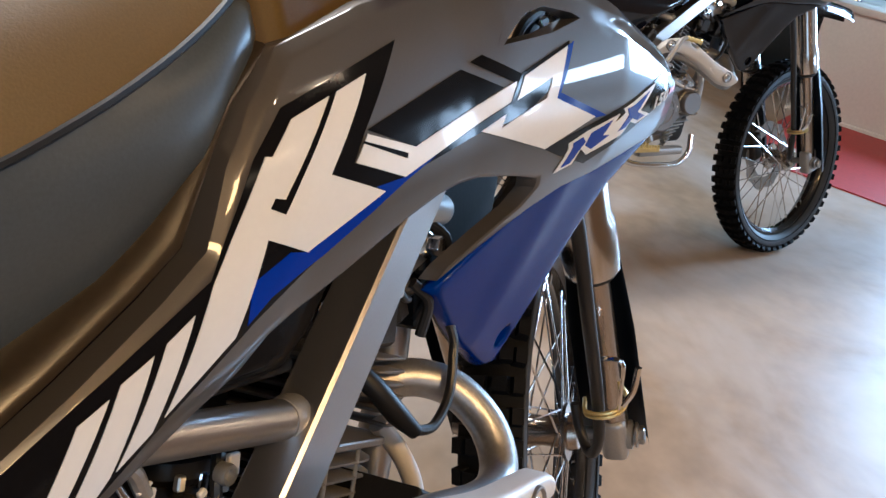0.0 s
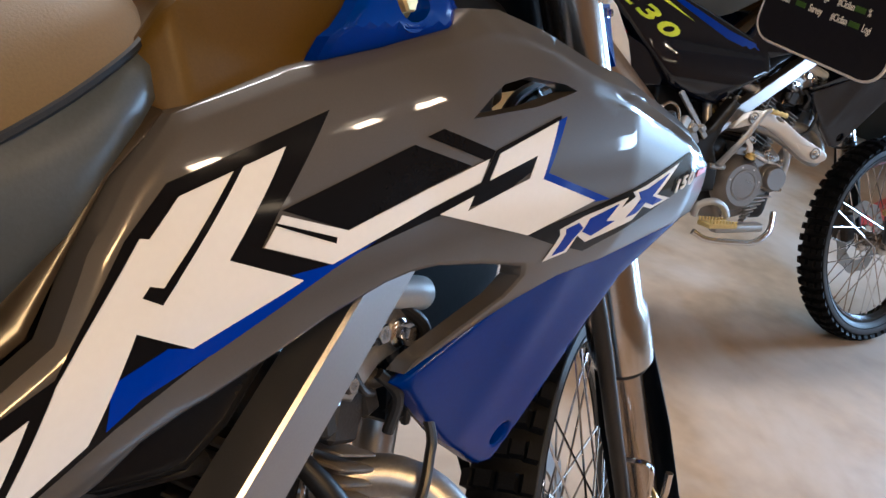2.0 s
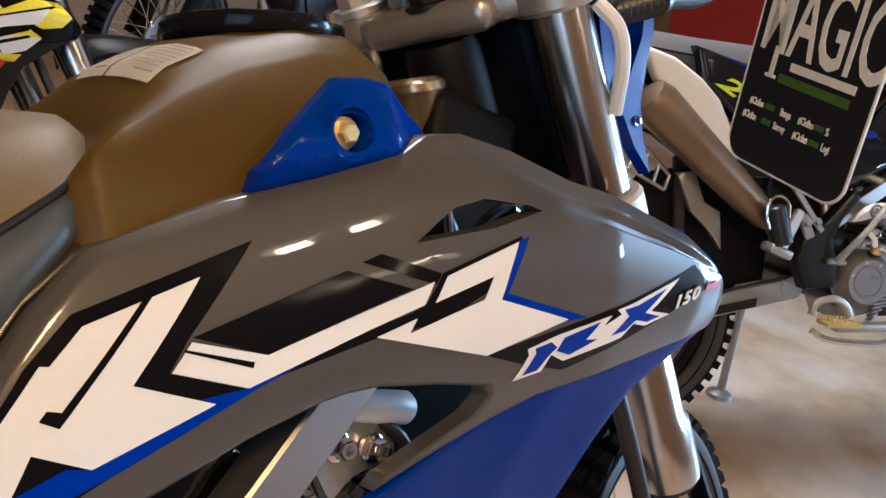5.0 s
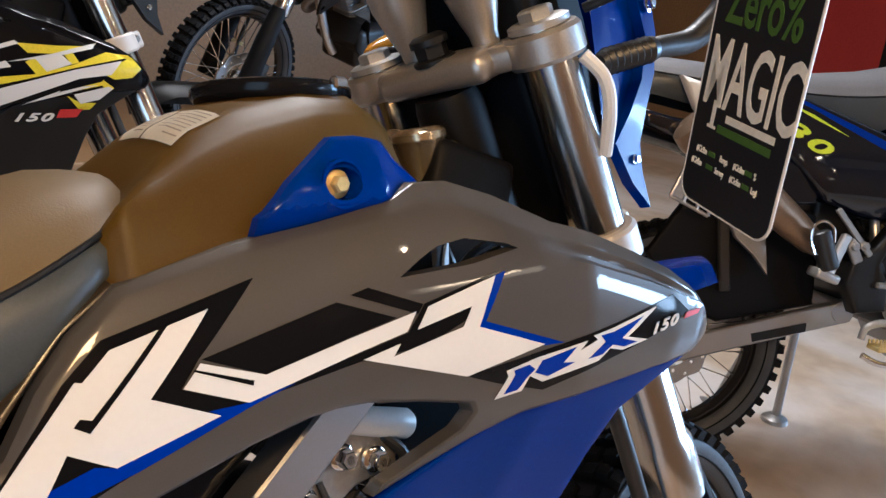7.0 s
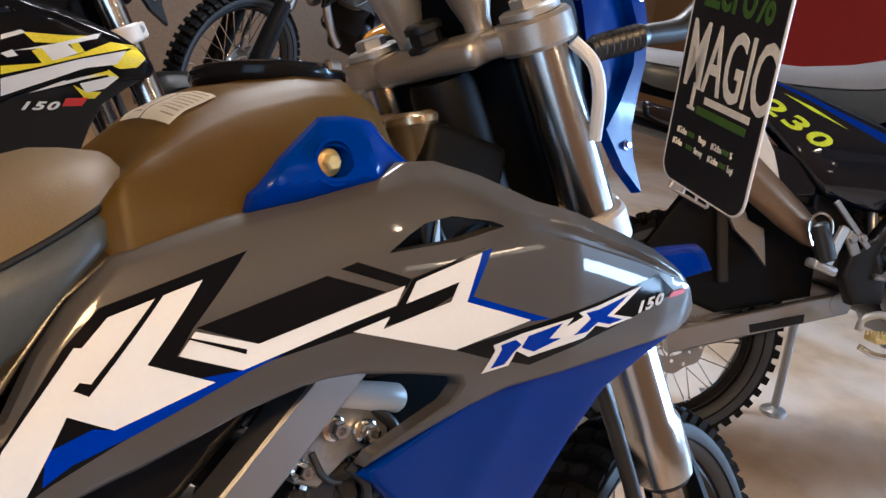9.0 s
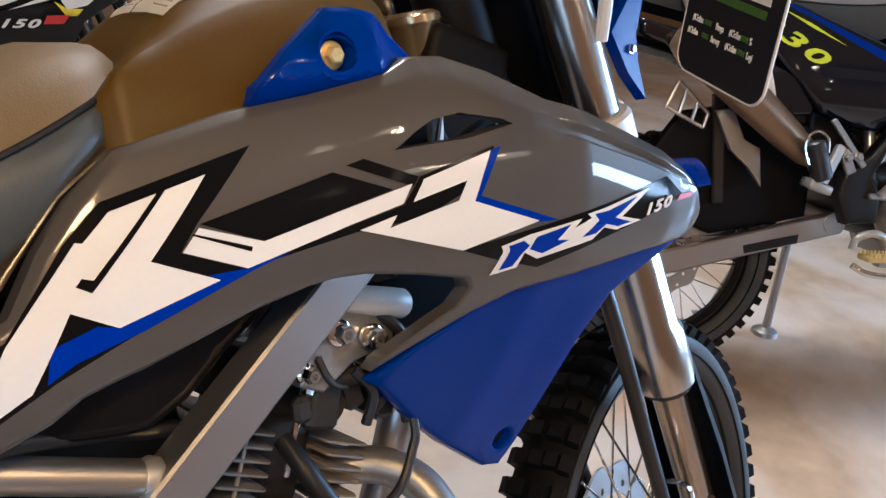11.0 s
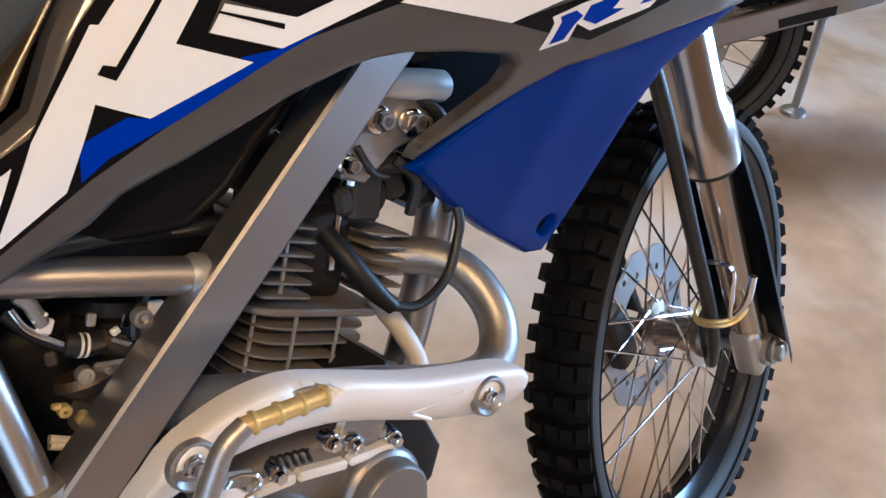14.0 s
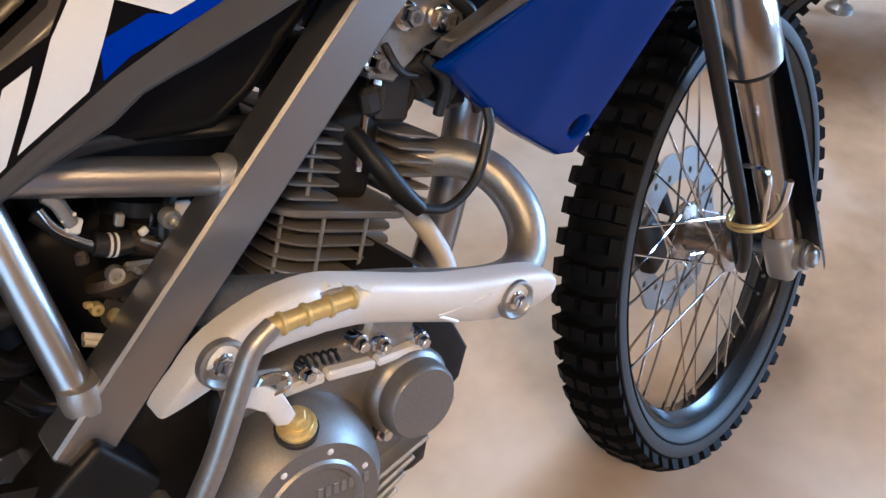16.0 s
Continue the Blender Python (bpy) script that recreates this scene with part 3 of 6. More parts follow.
WING = [(0.747, 0.709), (0.766, 0.721), (0.790, 0.735), (0.815, 0.750), (0.845, 0.770), (0.928, 0.777), (0.979, 0.783), (1.040, 0.783), (1.010, 0.765), (0.974, 0.741), (0.954, 0.700),
        (0.934, 0.640), (0.918, 0.595), (0.908, 0.573), (0.889, 0.577), (0.835, 0.620), (0.793, 0.661), (0.758, 0.700)]

DECALS = {
    "black_base": (BLACKDEC, 0.0002, [[(0.5490, 0.8820), (0.6432, 0.9052), (0.5996, 0.8618), (0.5879, 0.8464), (0.6261, 0.8303), (0.6090, 0.8232), (0.5105, 0.7833), (0.4570, 0.7553), (0.4301, 0.7394),
         (0.3760, 0.7074), (0.3280, 0.7046), (0.3247, 0.7452), (0.3813, 0.7695), (0.4329, 0.7899), (0.4880, 0.8127), (0.5257, 0.8610)]]),
    "black_arrow": (BLACKDEC, 0.0002, [[(0.6016, 0.8618), (0.6931, 0.8825), (0.7339, 0.8660), (0.6399, 0.8452)],
        [(0.7035, 0.8857), (0.7164, 0.8889), (0.7544, 0.8724), (0.7497, 0.8661)],
        [(0.7554, 0.8724), (0.8176, 0.8876), (0.8105, 0.8655), (0.7559, 0.8432), (0.7046, 0.8409), (0.6578, 0.8343), (0.6271, 0.8303), (0.7415, 0.8544), (0.7507, 0.8661)],
        [(0.7879, 0.8143), (0.8716, 0.8243), (0.9265, 0.8317), (0.9941, 0.8438), (1.0144, 0.8267), (0.9621, 0.8114), (0.8613, 0.7879), (0.8164, 0.8028)]]),
    "blue_stripe": (BLUEDEC, 0.0005, [[(0.6579, 0.8362), (0.6261, 0.8303), (0.6018, 0.8303), (0.6089, 0.8263), (0.5475, 0.8087), (0.5358, 0.8122), (0.5093, 0.8040), (0.5058, 0.7836), (0.5223, 0.7928),
         (0.5595, 0.8029), (0.6090, 0.8211), (0.6301, 0.8283)],
        [(0.8137, 0.8844), (0.8226, 0.8866), (0.8139, 0.8718), (0.8029, 0.8527), (0.8717, 0.8252), (0.8535, 0.8260), (0.7965, 0.8495), (0.8052, 0.8675)]]),
    "white_bar": (WHITEDEC, 0.0008, [[(0.5317, 0.8612), (0.5356, 0.8603), (0.5522, 0.8759), (0.6111, 0.8907), (0.5698, 0.8443), (0.6089, 0.8262), (0.5475, 0.8087), (0.5223, 0.8226), (0.4974, 0.7806),
         (0.4552, 0.7579), (0.4879, 0.8106)],
        [(0.4756, 0.8004), (0.4593, 0.7931), (0.4291, 0.7435), (0.4483, 0.7534)],
        [(0.4521, 0.7900), (0.4347, 0.7839), (0.4056, 0.7379), (0.4186, 0.7352), (0.4260, 0.7425)],
        [(0.4285, 0.7798), (0.4130, 0.7747), (0.3952, 0.7494), (0.4036, 0.7431)]]),
    "white_arrow": (WHITEDEC, 0.0008, [[(0.6006, 0.8598), (0.6399, 0.8452), (0.7483, 0.8682), (0.7404, 0.8554), (0.6271, 0.8303), (0.5889, 0.8464)],
        [(0.7578, 0.8703), (0.8137, 0.8844), (0.8052, 0.8675), (0.7975, 0.8495), (0.8536, 0.8270), (0.7879, 0.8142), (0.7067, 0.8419), (0.7350, 0.8481), (0.7288, 0.8400),
         (0.7845, 0.8515), (0.7921, 0.8653), (0.7483, 0.8555)]]),
    "black_line": (BLACKDEC, 0.0011, [[(0.5808, 0.8833), (0.5876, 0.8864), (0.5415, 0.8380), (0.5354, 0.8319), (0.5276, 0.8367), (0.5316, 0.8409), (0.5376, 0.8389)],
        [(0.5967, 0.8567), (0.6316, 0.8433), (0.6305, 0.8403), (0.5957, 0.8557)]]),
    "logo_outline": (WHITEDEC, 0.0006, [[(0.8177, 0.7889), (0.8243, 0.8069), (0.8217, 0.8118), (0.8460, 0.8171), (0.8944, 0.8226), (0.8878, 0.8158), (0.9044, 0.8216), (0.8996, 0.8256), (0.9202, 0.8280),
         (0.9722, 0.8375), (0.9385, 0.8178), (0.9621, 0.8114), (0.9343, 0.8074), (0.9194, 0.8116), (0.9091, 0.8033), (0.8576, 0.7958), (0.8440, 0.8033), (0.8404, 0.7915)]]),
    "logo_fill": (BLUEDEC, 0.0010, [[(0.8244, 0.7921), (0.8300, 0.8070), (0.8283, 0.8109), (0.8409, 0.8131), (0.8472, 0.8083), (0.8411, 0.8023), (0.8358, 0.7933)],
        [(0.8480, 0.8053), (0.8525, 0.8142), (0.8835, 0.8196), (0.8728, 0.8087), (0.8839, 0.8070), (0.8607, 0.7998)],
        [(0.9072, 0.8244), (0.9219, 0.8250), (0.9550, 0.8320), (0.9307, 0.8180), (0.9498, 0.8118), (0.9349, 0.8102), (0.9211, 0.8144), (0.9110, 0.8080), (0.8971, 0.8073), (0.9128, 0.8185)]]),
}

SEAT_ROWS = [  # x, half width at the welt, top z, welt z, skirt z, skirt half width
    (0.616, 0.015, 0.955, 0.950, 0.925, 0.020), (0.611, 0.038, 0.966, 0.950, 0.925, 0.046), (0.603, 0.058, 0.975, 0.950, 0.924, 0.067), (0.592, 0.080, 0.980, 0.949, 0.921, 0.090), (0.578, 0.097, 0.982, 0.945, 0.915, 0.108), (0.555, 0.110, 0.983, 0.934, 0.900, 0.121), (0.51, 0.117, 0.974, 0.914, 0.855, 0.126),
    (0.45, 0.118, 0.957, 0.893, 0.816, 0.114), (0.38, 0.112, 0.940, 0.876, 0.785, 0.094), (0.25, 0.110, 0.922, 0.867, 0.770, 0.088), (0.05, 0.108, 0.920, 0.870, 0.800, 0.095),
    (-0.15, 0.100, 0.925, 0.880, 0.830, 0.105), (-0.22, 0.06, 0.915, 0.890, 0.860, 0.065)]
TANK_ROWS = [  # x, half width at the crease, crease z, flank z, flank half width, middle z
    (0.552, 0.086, 0.915, 0.89, 0.092, 0.890), (0.568, 0.106, 0.946, 0.90, 0.120, 0.908), (0.578, 0.112, 0.960, 0.90, 0.127, 0.925), (0.595, 0.107, 0.971, 0.90, 0.129, 0.952), (0.612, 0.101, 0.978, 0.90, 0.130, 0.976),
    (0.640, 0.094, 0.991, 0.90, 0.131, 1.007), (0.68, 0.087, 1.006, 0.90, 0.131, 1.024), (0.74, 0.082, 1.018, 0.90, 0.131, 1.034), (0.785, 0.076, 1.018, 0.90, 0.127, 1.030), (0.812, 0.066, 1.006, 0.90, 0.118, 1.010),
    (0.835, 0.054, 0.965, 0.90, 0.100, 0.968), (0.85, 0.04, 0.92, 0.89, 0.07, 0.922)]


def tank_section(row):
    x, w, zt, zf, wf, zc = row
    h, dw = zt - zf, wf - w
    half = [(0.0, zc), (w * 0.5, zc + (zt - zc) * 0.15), (w * 0.80, zc + (zt - zc) * 0.55 + 0.001), (w * 0.94, zt - (zt - zc) * 0.1 - 0.001), (w + dw * 0.14, zt - h * 0.09), (w + dw * 0.60, zt - h * 0.5), (wf, zf)]
    return [Vector((x, -y, z)) for y, z in half] + [Vector((x, y, z)) for y, z in half[:0:-1]]


def tank_z(x, y):
    """Height of the tank's top skin at x, y."""
    secs = [tank_section(r)[:7] for r in TANK_ROWS]
    zs = [float(np.interp(abs(y), [-p.y for p in q], [p.z for p in q])) for q in secs]
    return float(np.interp(x, [r[0] for r in TANK_ROWS], zs))


def dirt_bike(label, m, full=True, shroud_mat=GREY, wing_mat=BLUE, decals="main", steer=0.205, tail_mat=None, number=None, muffler_mat=None, seat_mat=None, group="parked dirt bikes", seat_lift=0.0, skid=True):
    """An off-road motorcycle with all its parts; x forward from the rear axle, y left, z up."""
    bike = thing("dirt_bike", label, "motorcycle", m, group)

    def P(name, bm, material, parent=bike, text="", sharp=35):
        return part(name, bm, material, parent, text, sharp)

    seat_rows = [(x, w, zt + seat_lift, zw + seat_lift, zs + seat_lift, ws) for x, w, zt, zw, zs, ws in SEAT_ROWS]
    # steering frame
    N, rake, off, half, col, axle = Vector((0.9315, 0, 1.060)), 0.3397, 0.0325, 0.100, 0.526, 0.810
    ax, f0, l0 = Vector((math.sin(rake), 0, -math.cos(rake))), Vector((math.cos(rake), 0, math.sin(rake))), Vector((0, 1, 0))
    F, Lf = f0 * math.cos(steer) + l0 * math.sin(steer), l0 * math.cos(steer) - f0 * math.sin(steer)
    at = lambda s, fw, lf: N + ax * s + F * fw + Lf * lf
    turned = Matrix((F, Lf, -ax)).transposed()

    # front wheel
    wm = turned.to_4x4()
    wm.translation = at(axle, off, 0)
    wheel("front", bike, wm)
    # rear wheel
    wheel("rear", bike, pose(0, 0, 0.300), -1)

    # ---- fork ----
    for sgn in (-1, 1):
        bm = bmesh.new()
        lathe(bm, at(-0.006, off, sgn * half), ax, [(0, 0.026), (0.03, 0.027), (0.20, 0.027), (0.23, 0.0295), (col - 0.080, 0.0295), (col - 0.070, 0.0335), (col - 0.02, 0.0345), (col - 0.005, 0.0335), (col, 0.026)], 32)
        leg = P("fork_tube", bm, FORKALU, bike, "silver upside-down fork tube")
        bm = bmesh.new()
        lathe(bm, at(col - 0.012, off, sgn * half), ax, [(0, 0.0195), (axle - col + 0.0, 0.0195)], 24)
        part("slider", bm, SLIDERM, leg, "polished fork slider")
        bm = bmesh.new()
        lathe(bm, at(col - 0.018, off, sgn * half), ax, [(0, 0.028), (0.016, 0.028), (0.02, 0.0215)], 24)
        part("dust_seal", bm, HOSE, leg)
        bm = bmesh.new()
        block(bm, at(axle - 0.005, off, sgn * half), (0.05, 0.036, 0.075), turned, 0.01)
        lathe(bm, at(axle, off, sgn * (half + 0.012)), Lf * sgn, [(0, 0.02), (0.012, 0.02), (0.014, 0.013), (0.022, 0.012)], 18)
        part("axle_lug", bm, ALU, leg)
        bm = bmesh.new()
        for k, s in enumerate(np.linspace(col - 0.03, axle + 0.03, 12)):
            wd = 0.033 + 0.007 * min(1, k / 4)
            sec = []
            for a in np.linspace(-1.5, 1.5, 11):
                sec.append((wd + 0.004 * (k / 11)) * Vector((math.cos(a) * 1.05, math.sin(a))))
            if k == 0:
                prev = None
            cur = [bm.verts.new(at(s, off + v[0] + 0.004, sgn * half + v[1])) for v in sec]
            if prev:
                for i in range(10):
                    bm.faces.new((prev[i], prev[i + 1], cur[i + 1], cur[i]))
            prev = cur
        bmesh.ops.solidify(bm, geom=bm.faces[:], thickness=0.003)
        part("fork_guard", bm, BLACKP, leg, "curved black plastic fork guard")
        bm = bmesh.new()
        lathe(bm, at(-0.004, off, sgn * half), -ax, [(0, 0.029), (0.006, 0.029), (0.008, 0.025)], 28)
        lathe(bm, at(-0.012, off, sgn * half), -ax, [(0, 0.017), (0.008, 0.017), (0.010, 0.015)], 6)
        part("fork_cap", bm, ALU, leg, "machined fork cap bolt")
    # clip, hose and brackets low on the right leg
    bm = bmesh.new()
    for s in (0.676, 0.683):
        tube(bm, [at(s, -0.028, -0.080), at(s, -0.050, -0.084), at(s, -0.054, -0.104), at(s, -0.045, -0.124), at(s, -0.022, -0.132), at(s, 0.0, -0.120)], 0.0026, 6, 4)
    P("hose_clip", bm, BRASS, bike, "yellow zinc wire clip")
    bm = bmesh.new()
    tube(bm, [at(0.605, -0.030, -0.098), at(0.606, -0.034, -0.132), at(0.640, -0.040, -0.130), at(0.674, -0.046, -0.124)], 0.0028, 6, 5)
    tube(bm, [at(0.625, -0.024, -0.150), at(0.655, -0.034, -0.142), at(0.674, -0.040, -0.128)], 0.0045, 6, 4)
    P("wire_bracket", bm, CHROME)
    bm = bmesh.new()
    tube(bm, [at(0.20, -0.025, -0.085), at(0.375, -0.040, -0.104), at(0.55, -0.042, -0.102), at(0.68, -0.040, -0.098), at(0.74, -0.044, -0.092), at(0.778, -0.030, -0.076), at(0.765, -0.005, -0.062), at(0.73, 0.012, -0.056)], [0.0085, 0.0085, 0.0085, 0.008, 0.0075, 0.007, 0.007, 0.007], 14, 6)
    P("speedometer_cable", bm, HOSE, bike, "thick black cable looped at the axle")
    bm = bmesh.new()
    rod(bm, at(axle, off, -half - 0.03), at(axle, off, half + 0.03), 0.009)
    bolt(bm, at(axle, off, -half - 0.028), -Lf, 0.013, 0.01)
    P("axle", bm, STEEL)
    bm = bmesh.new()
    block(bm, at(axle - 0.06, off - 0.075, 0.052), (0.045, 0.055, 0.09), turned, 0.01)
    bolt(bm, at(axle - 0.05, off - 0.075, 0.083), Lf, 0.008)
    P("brake_caliper", bm, ALUDARK)

    # ---- clamps, stem, handlebar ----
    for nm, s, th in (("top_clamp", 0.012, 0.030), ("lower_clamp", 0.215, 0.036)):
        bm = bmesh.new()
        block(bm, at(s, 0.006, 0), (0.058, 0.13, th), turned, 0.012)
        for sgn in (-1, 1):
            lathe(bm, at(s + th / 2, off, sgn * half), -ax, [(0, 0.034), (0.004, 0.037), (th - 0.004, 0.037), (th, 0.034)], 26)
            beam(bm, at(s, 0.008, 0), at(s, off - 0.004, sgn * (half - 0.01)), 0.05, th * 0.85, tuple(ax), 0.008)
            block(bm, at(s, off + 0.034, sgn * (half - 0.002)), (0.038, 0.022, th * 0.9), turned, 0.004)
        clamp = P(nm, bm, CLAMPM if s < 0.1 else SATIN, bike, "cast aluminium fork clamp")
        for sgn in (-1, 1):
            bm = bmesh.new()
            bolt(bm, at(s - 0.002, off + 0.038, sgn * (half + 0.008)), Lf * sgn, 0.006, 0.006)
            part("pinch_bolt", bm, STEEL, clamp)
    bm = bmesh.new()
    lathe(bm, at(0, 0, 0), -ax, [(0, 0.021), (0.004, 0.021), (0.006, 0.018)], 28)
    lathe(bm, at(-0.006, 0, 0), -ax, [(0, 0.016), (0.012, 0.016)], 6)
    lathe(bm, at(-0.018, 0, 0), -ax, [(0, 0.019), (0.006, 0.019), (0.009, 0.014), (0.0095, 0.004)], 24)
    P("stem_nut", bm, BLACKP, bike, "black steering stem nut")
    bm = bmesh.new()
    lathe(bm, at(0.03, 0, 0), ax, [(0, 0.031), (0.012, 0.034), (0.15, 0.034), (0.165, 0.031)], 28)
    P("head_tube", bm, SHELLM)
    for sgn in (-1, 1):
        bm = bmesh.new()
        lathe(bm, at(0.0, 0.028, sgn * 0.043), -ax, [(0, 0.013), (0.012, 0.014), (0.030, 0.020), (0.060, 0.028), (0.12, 0.031), (0.165, 0.029)], 24)
        P("handlebar_riser", bm, CLAMPM, bike, "grey handlebar riser on a rubber mount")
    bm = bmesh.new()
    bar = [at(-0.215, -0.09, -0.40), at(-0.205, -0.05, -0.25), at(-0.175, 0.015, -0.13), at(-0.160, 0.028, -0.07), at(-0.160, 0.028, 0.07), at(-0.175, 0.015, 0.13), at(-0.205, -0.05, 0.25), at(-0.215, -0.09, 0.40)]
    tube(bm, bar, 0.011, 14, 8)
    hb = P("handlebar", bm, BLACKP, bike, "black handlebar with rubber grips")
    for sgn in (-1, 1):
        bm = bmesh.new()
        p0, p1 = at(-0.2155, -0.09, sgn * 0.405), at(-0.209, -0.062, sgn * 0.285)
        lathe(bm, p0, p1 - p0, [(0, 0.012), (0.003, 0.019), (0.008, 0.017)] + [(0.008 + 0.006 * k, 0.0165 + 0.0015 * (k % 2)) for k in range(17)] + [(0.112, 0.021), (0.118, 0.012)], 20)
        part("grip", bm, RUBBER, hb)
        bm = bmesh.new()
        tube(bm, [at(-0.205, -0.02, sgn * 0.22), at(-0.195, 0.012, sgn * 0.27), at(-0.192, -0.005, sgn * 0.34), at(-0.19, -0.028, sgn * 0.39)], [0.006, 0.006, 0.0055, 0.005], 10, 5)
        part("lever", bm, ALU, hb)
    bm = bmesh.new()
    p0, p1 = at(0.046, off + 0.030, -0.132), at(0.056, off + 0.100, -0.155)
    lathe(bm, p0, p1 - p0, [(0, 0.008), (0.004, 0.011)] + [(0.006 + 0.0045 * k, 0.0135 if k % 2 else 0.0105) for k in range(14)] + [(0.072, 0.012), (0.076, 0.009)], 20)
    P("cable_boot", bm, HOSE, bike, "ribbed black rubber cable boot")
    bm = bmesh.new()
    tube(bm, [p1, p1 + (p1 - p0) * 0.9, at(0.020, off + 0.20, -0.215), at(-0.14, off + 0.10, -0.28), at(-0.205, -0.03, -0.25)], [0.010, 0.013, 0.016, 0.014, 0.010], 12, 6)
    P("throttle_cable", bm, HOSE)
    # headlamp shell and meter behind the front plate, then plate and fender
    bm = bmesh.new()
    block(bm, at(-0.02, off + 0.085, 0), (0.05, 0.175, 0.34), turned, 0.005)
    shell = P("headlamp_shell", bm, SHELLM, bike, "black headlamp shell and meter")
    for nm, c, size, bev in (("shell_back", at(0.03, off + 0.055, 0), (0.05, 0.15, 0.26), 0.015), ("meter", at(-0.10, off + 0.045, 0.0), (0.05, 0.14, 0.07), 0.012),
                             ("lower_cowl", at(0.130, off + 0.030, 0.012), (0.035, 0.150, 0.20), 0.012), ("wiring_cover", at(0.085, off + 0.004, 0.062), (0.030, 0.060, 0.12), 0.008)):
        bm = bmesh.new()
        block(bm, c, size, turned, bev)
        part(nm, bm, SHELLM, shell)
    bm = bmesh.new()
    rows = [(-0.26, 0.080), (-0.18, 0.095), (-0.02, 0.095), (0.05, 0.085), (0.11, 0.075), (0.145, 0.060)]
    prev = None
    for s, w in rows:
        cur = [bm.verts.new(at(s, off + 0.150 + s * 0.05 - 2.6 * u * u * w * w * 1.6, u * w)) for u in np.linspace(-1, 1, 13)]
        if prev:
            for i in range(12):
                bm.faces.new((prev[i], prev[i + 1], cur[i + 1], cur[i]))
        prev = cur
    bmesh.ops.solidify(bm, geom=bm.faces[:], thickness=0.004)
    P("number_plate", bm, wing_mat, bike, "blue front number plate cowl", 50)
    blade = [(-0.13, 0.215), (-0.03, 0.262), (0.027, 0.262), (0.064, 0.253), (0.102, 0.226), (0.129, 0.190), (0.156, 0.157), (0.183, 0.143), (0.223, 0.138), (0.184, 0.113), (0.136, 0.101), (0.122, 0.152), (0.099, 0.197), (0.059, 0.230), (0.0, 0.232), (-0.10, 0.190)]
    for sgn in (-1, 1):  # pointed cheeks of the cowl
        bm = bmesh.new()
        fold = lambda sv, fw: 0.094 + 0.05 * abs(fw - 0.16) + 0.02 * max(0.0, sv)
        outer = [bm.verts.new(at(sv, fw, sgn * (fold(sv, fw) + 0.006))) for sv, fw in blade]
        inner = [bm.verts.new(at(sv, fw, sgn * (fold(sv, fw) - 0.006))) for sv, fw in blade]
        bm.faces.new(outer)
        bm.faces.new(inner[::-1])
        for k in range(len(blade)):
            bm.faces.new((outer[k], inner[k], inner[(k + 1) % len(blade)], outer[(k + 1) % len(blade)]))
        bmesh.ops.triangulate(bm, faces=[f for f in bm.faces if len(f.verts) > 4])
        cheek = P("cowl_cheek", bm, wing_mat, bike, "pointed glossy blue cheek of the headlamp cowl", 20)
        bm = bmesh.new()
        bolt(bm, at(0.030, 0.246, sgn * 0.108), Lf * sgn, 0.007, 0.006)
        part("cowl_bolt", bm, CHROME, cheek)
        bm = bmesh.new()
        bolt(bm, at(0.165, 0.130, sgn * 0.106), Lf * sgn, 0.004, 0.004)
        part("cowl_bolt", bm, CHROME, cheek)
    # bright wire guide beside the fork tube
    bm = bmesh.new()
    tube(bm, [at(0.030, off + 0.006, -0.132), at(0.055, off + 0.010, -0.144), at(0.085, off + 0.008, -0.142), at(0.125, off + 0.002, -0.128)], 0.0065, 10, 6)
    P("cable_guide", bm, SATIN, bike, "bright steel cable guide on the fork")
    for sgn in (-1, 1):
        bm = bmesh.new()
        rod(bm, at(0.0, off + 0.08, sgn * 0.105), at(-0.01, off + 0.10, sgn * 0.185), 0.005)
        P("indicator_stalk", bm, HOSE)
    for sgn in (-1, 1):
        bm = bmesh.new()
        lathe(bm, at(-0.01, off + 0.085, sgn * 0.185), F, [(0, 0.006), (0.01, 0.010), (0.04, 0.013), (0.05, 0.010), (0.054, 0.004)], 18)
        P("indicator", bm, LENS, bike, "amber indicator lamp")
    bm = bmesh.new()
    rows = [(0.08, 0.312, 0.040), (0.11, 0.305, 0.054), (0.14, 0.307, 0.062), (0.20, 0.327, 0.060), (0.29, 0.363, 0.050), (0.38, 0.401, 0.036), (0.45, 0.433, 0.018)]
    prev = None
    for fw, s, w in rows:
        cur = [bm.verts.new(at(s + (0.026 * u * u if abs(u) < 0.9 else 0.045), fw, u * w)) for u in np.linspace(-1, 1, 11)]
        if prev:
            for i in range(10):
                bm.faces.new((prev[i], prev[i + 1], cur[i + 1], cur[i]))
        prev = cur
    bmesh.ops.solidify(bm, geom=bm.faces[:], thickness=0.003)
    P("front_fender", bm, wing_mat, bike, "high blue plastic front fender", 50)

    # ---- side body ----
    for side in (-1, 1):
        sh = panel_part("shroud", ("shroud", side), (SHROUD, body_y, [VENT], 0.0068, 0.0, 0.016, 0, side, CREASES, shoulder), shroud_mat, bike, "glossy metallic grey side shroud with printed graphics" if decals == "main" else "", 42)
        slot_hole = [(0.902 + 0.009 * math.cos(k), 0.605 + 0.011 * math.sin(k)) for k in np.linspace(0, 2 * math.pi, 14)[:-1]]
        panel_part("lower_wing", ("wing", side), (WING, wing_y, [slot_hole], 0.012, 0.004, 0.010, 0, side), wing_mat, bike, "deep blue plastic lower shroud wing" if decals == "main" else "")
        # added black sheet: shade on the wing's blue inner side
        panel_part("wing_shade_liner", ("liner", side), (WING, lambda x, z: wing_y(x, z) + 0.012, [], 0.02, 0, 0.003, 0, side), BLACKP, bike)
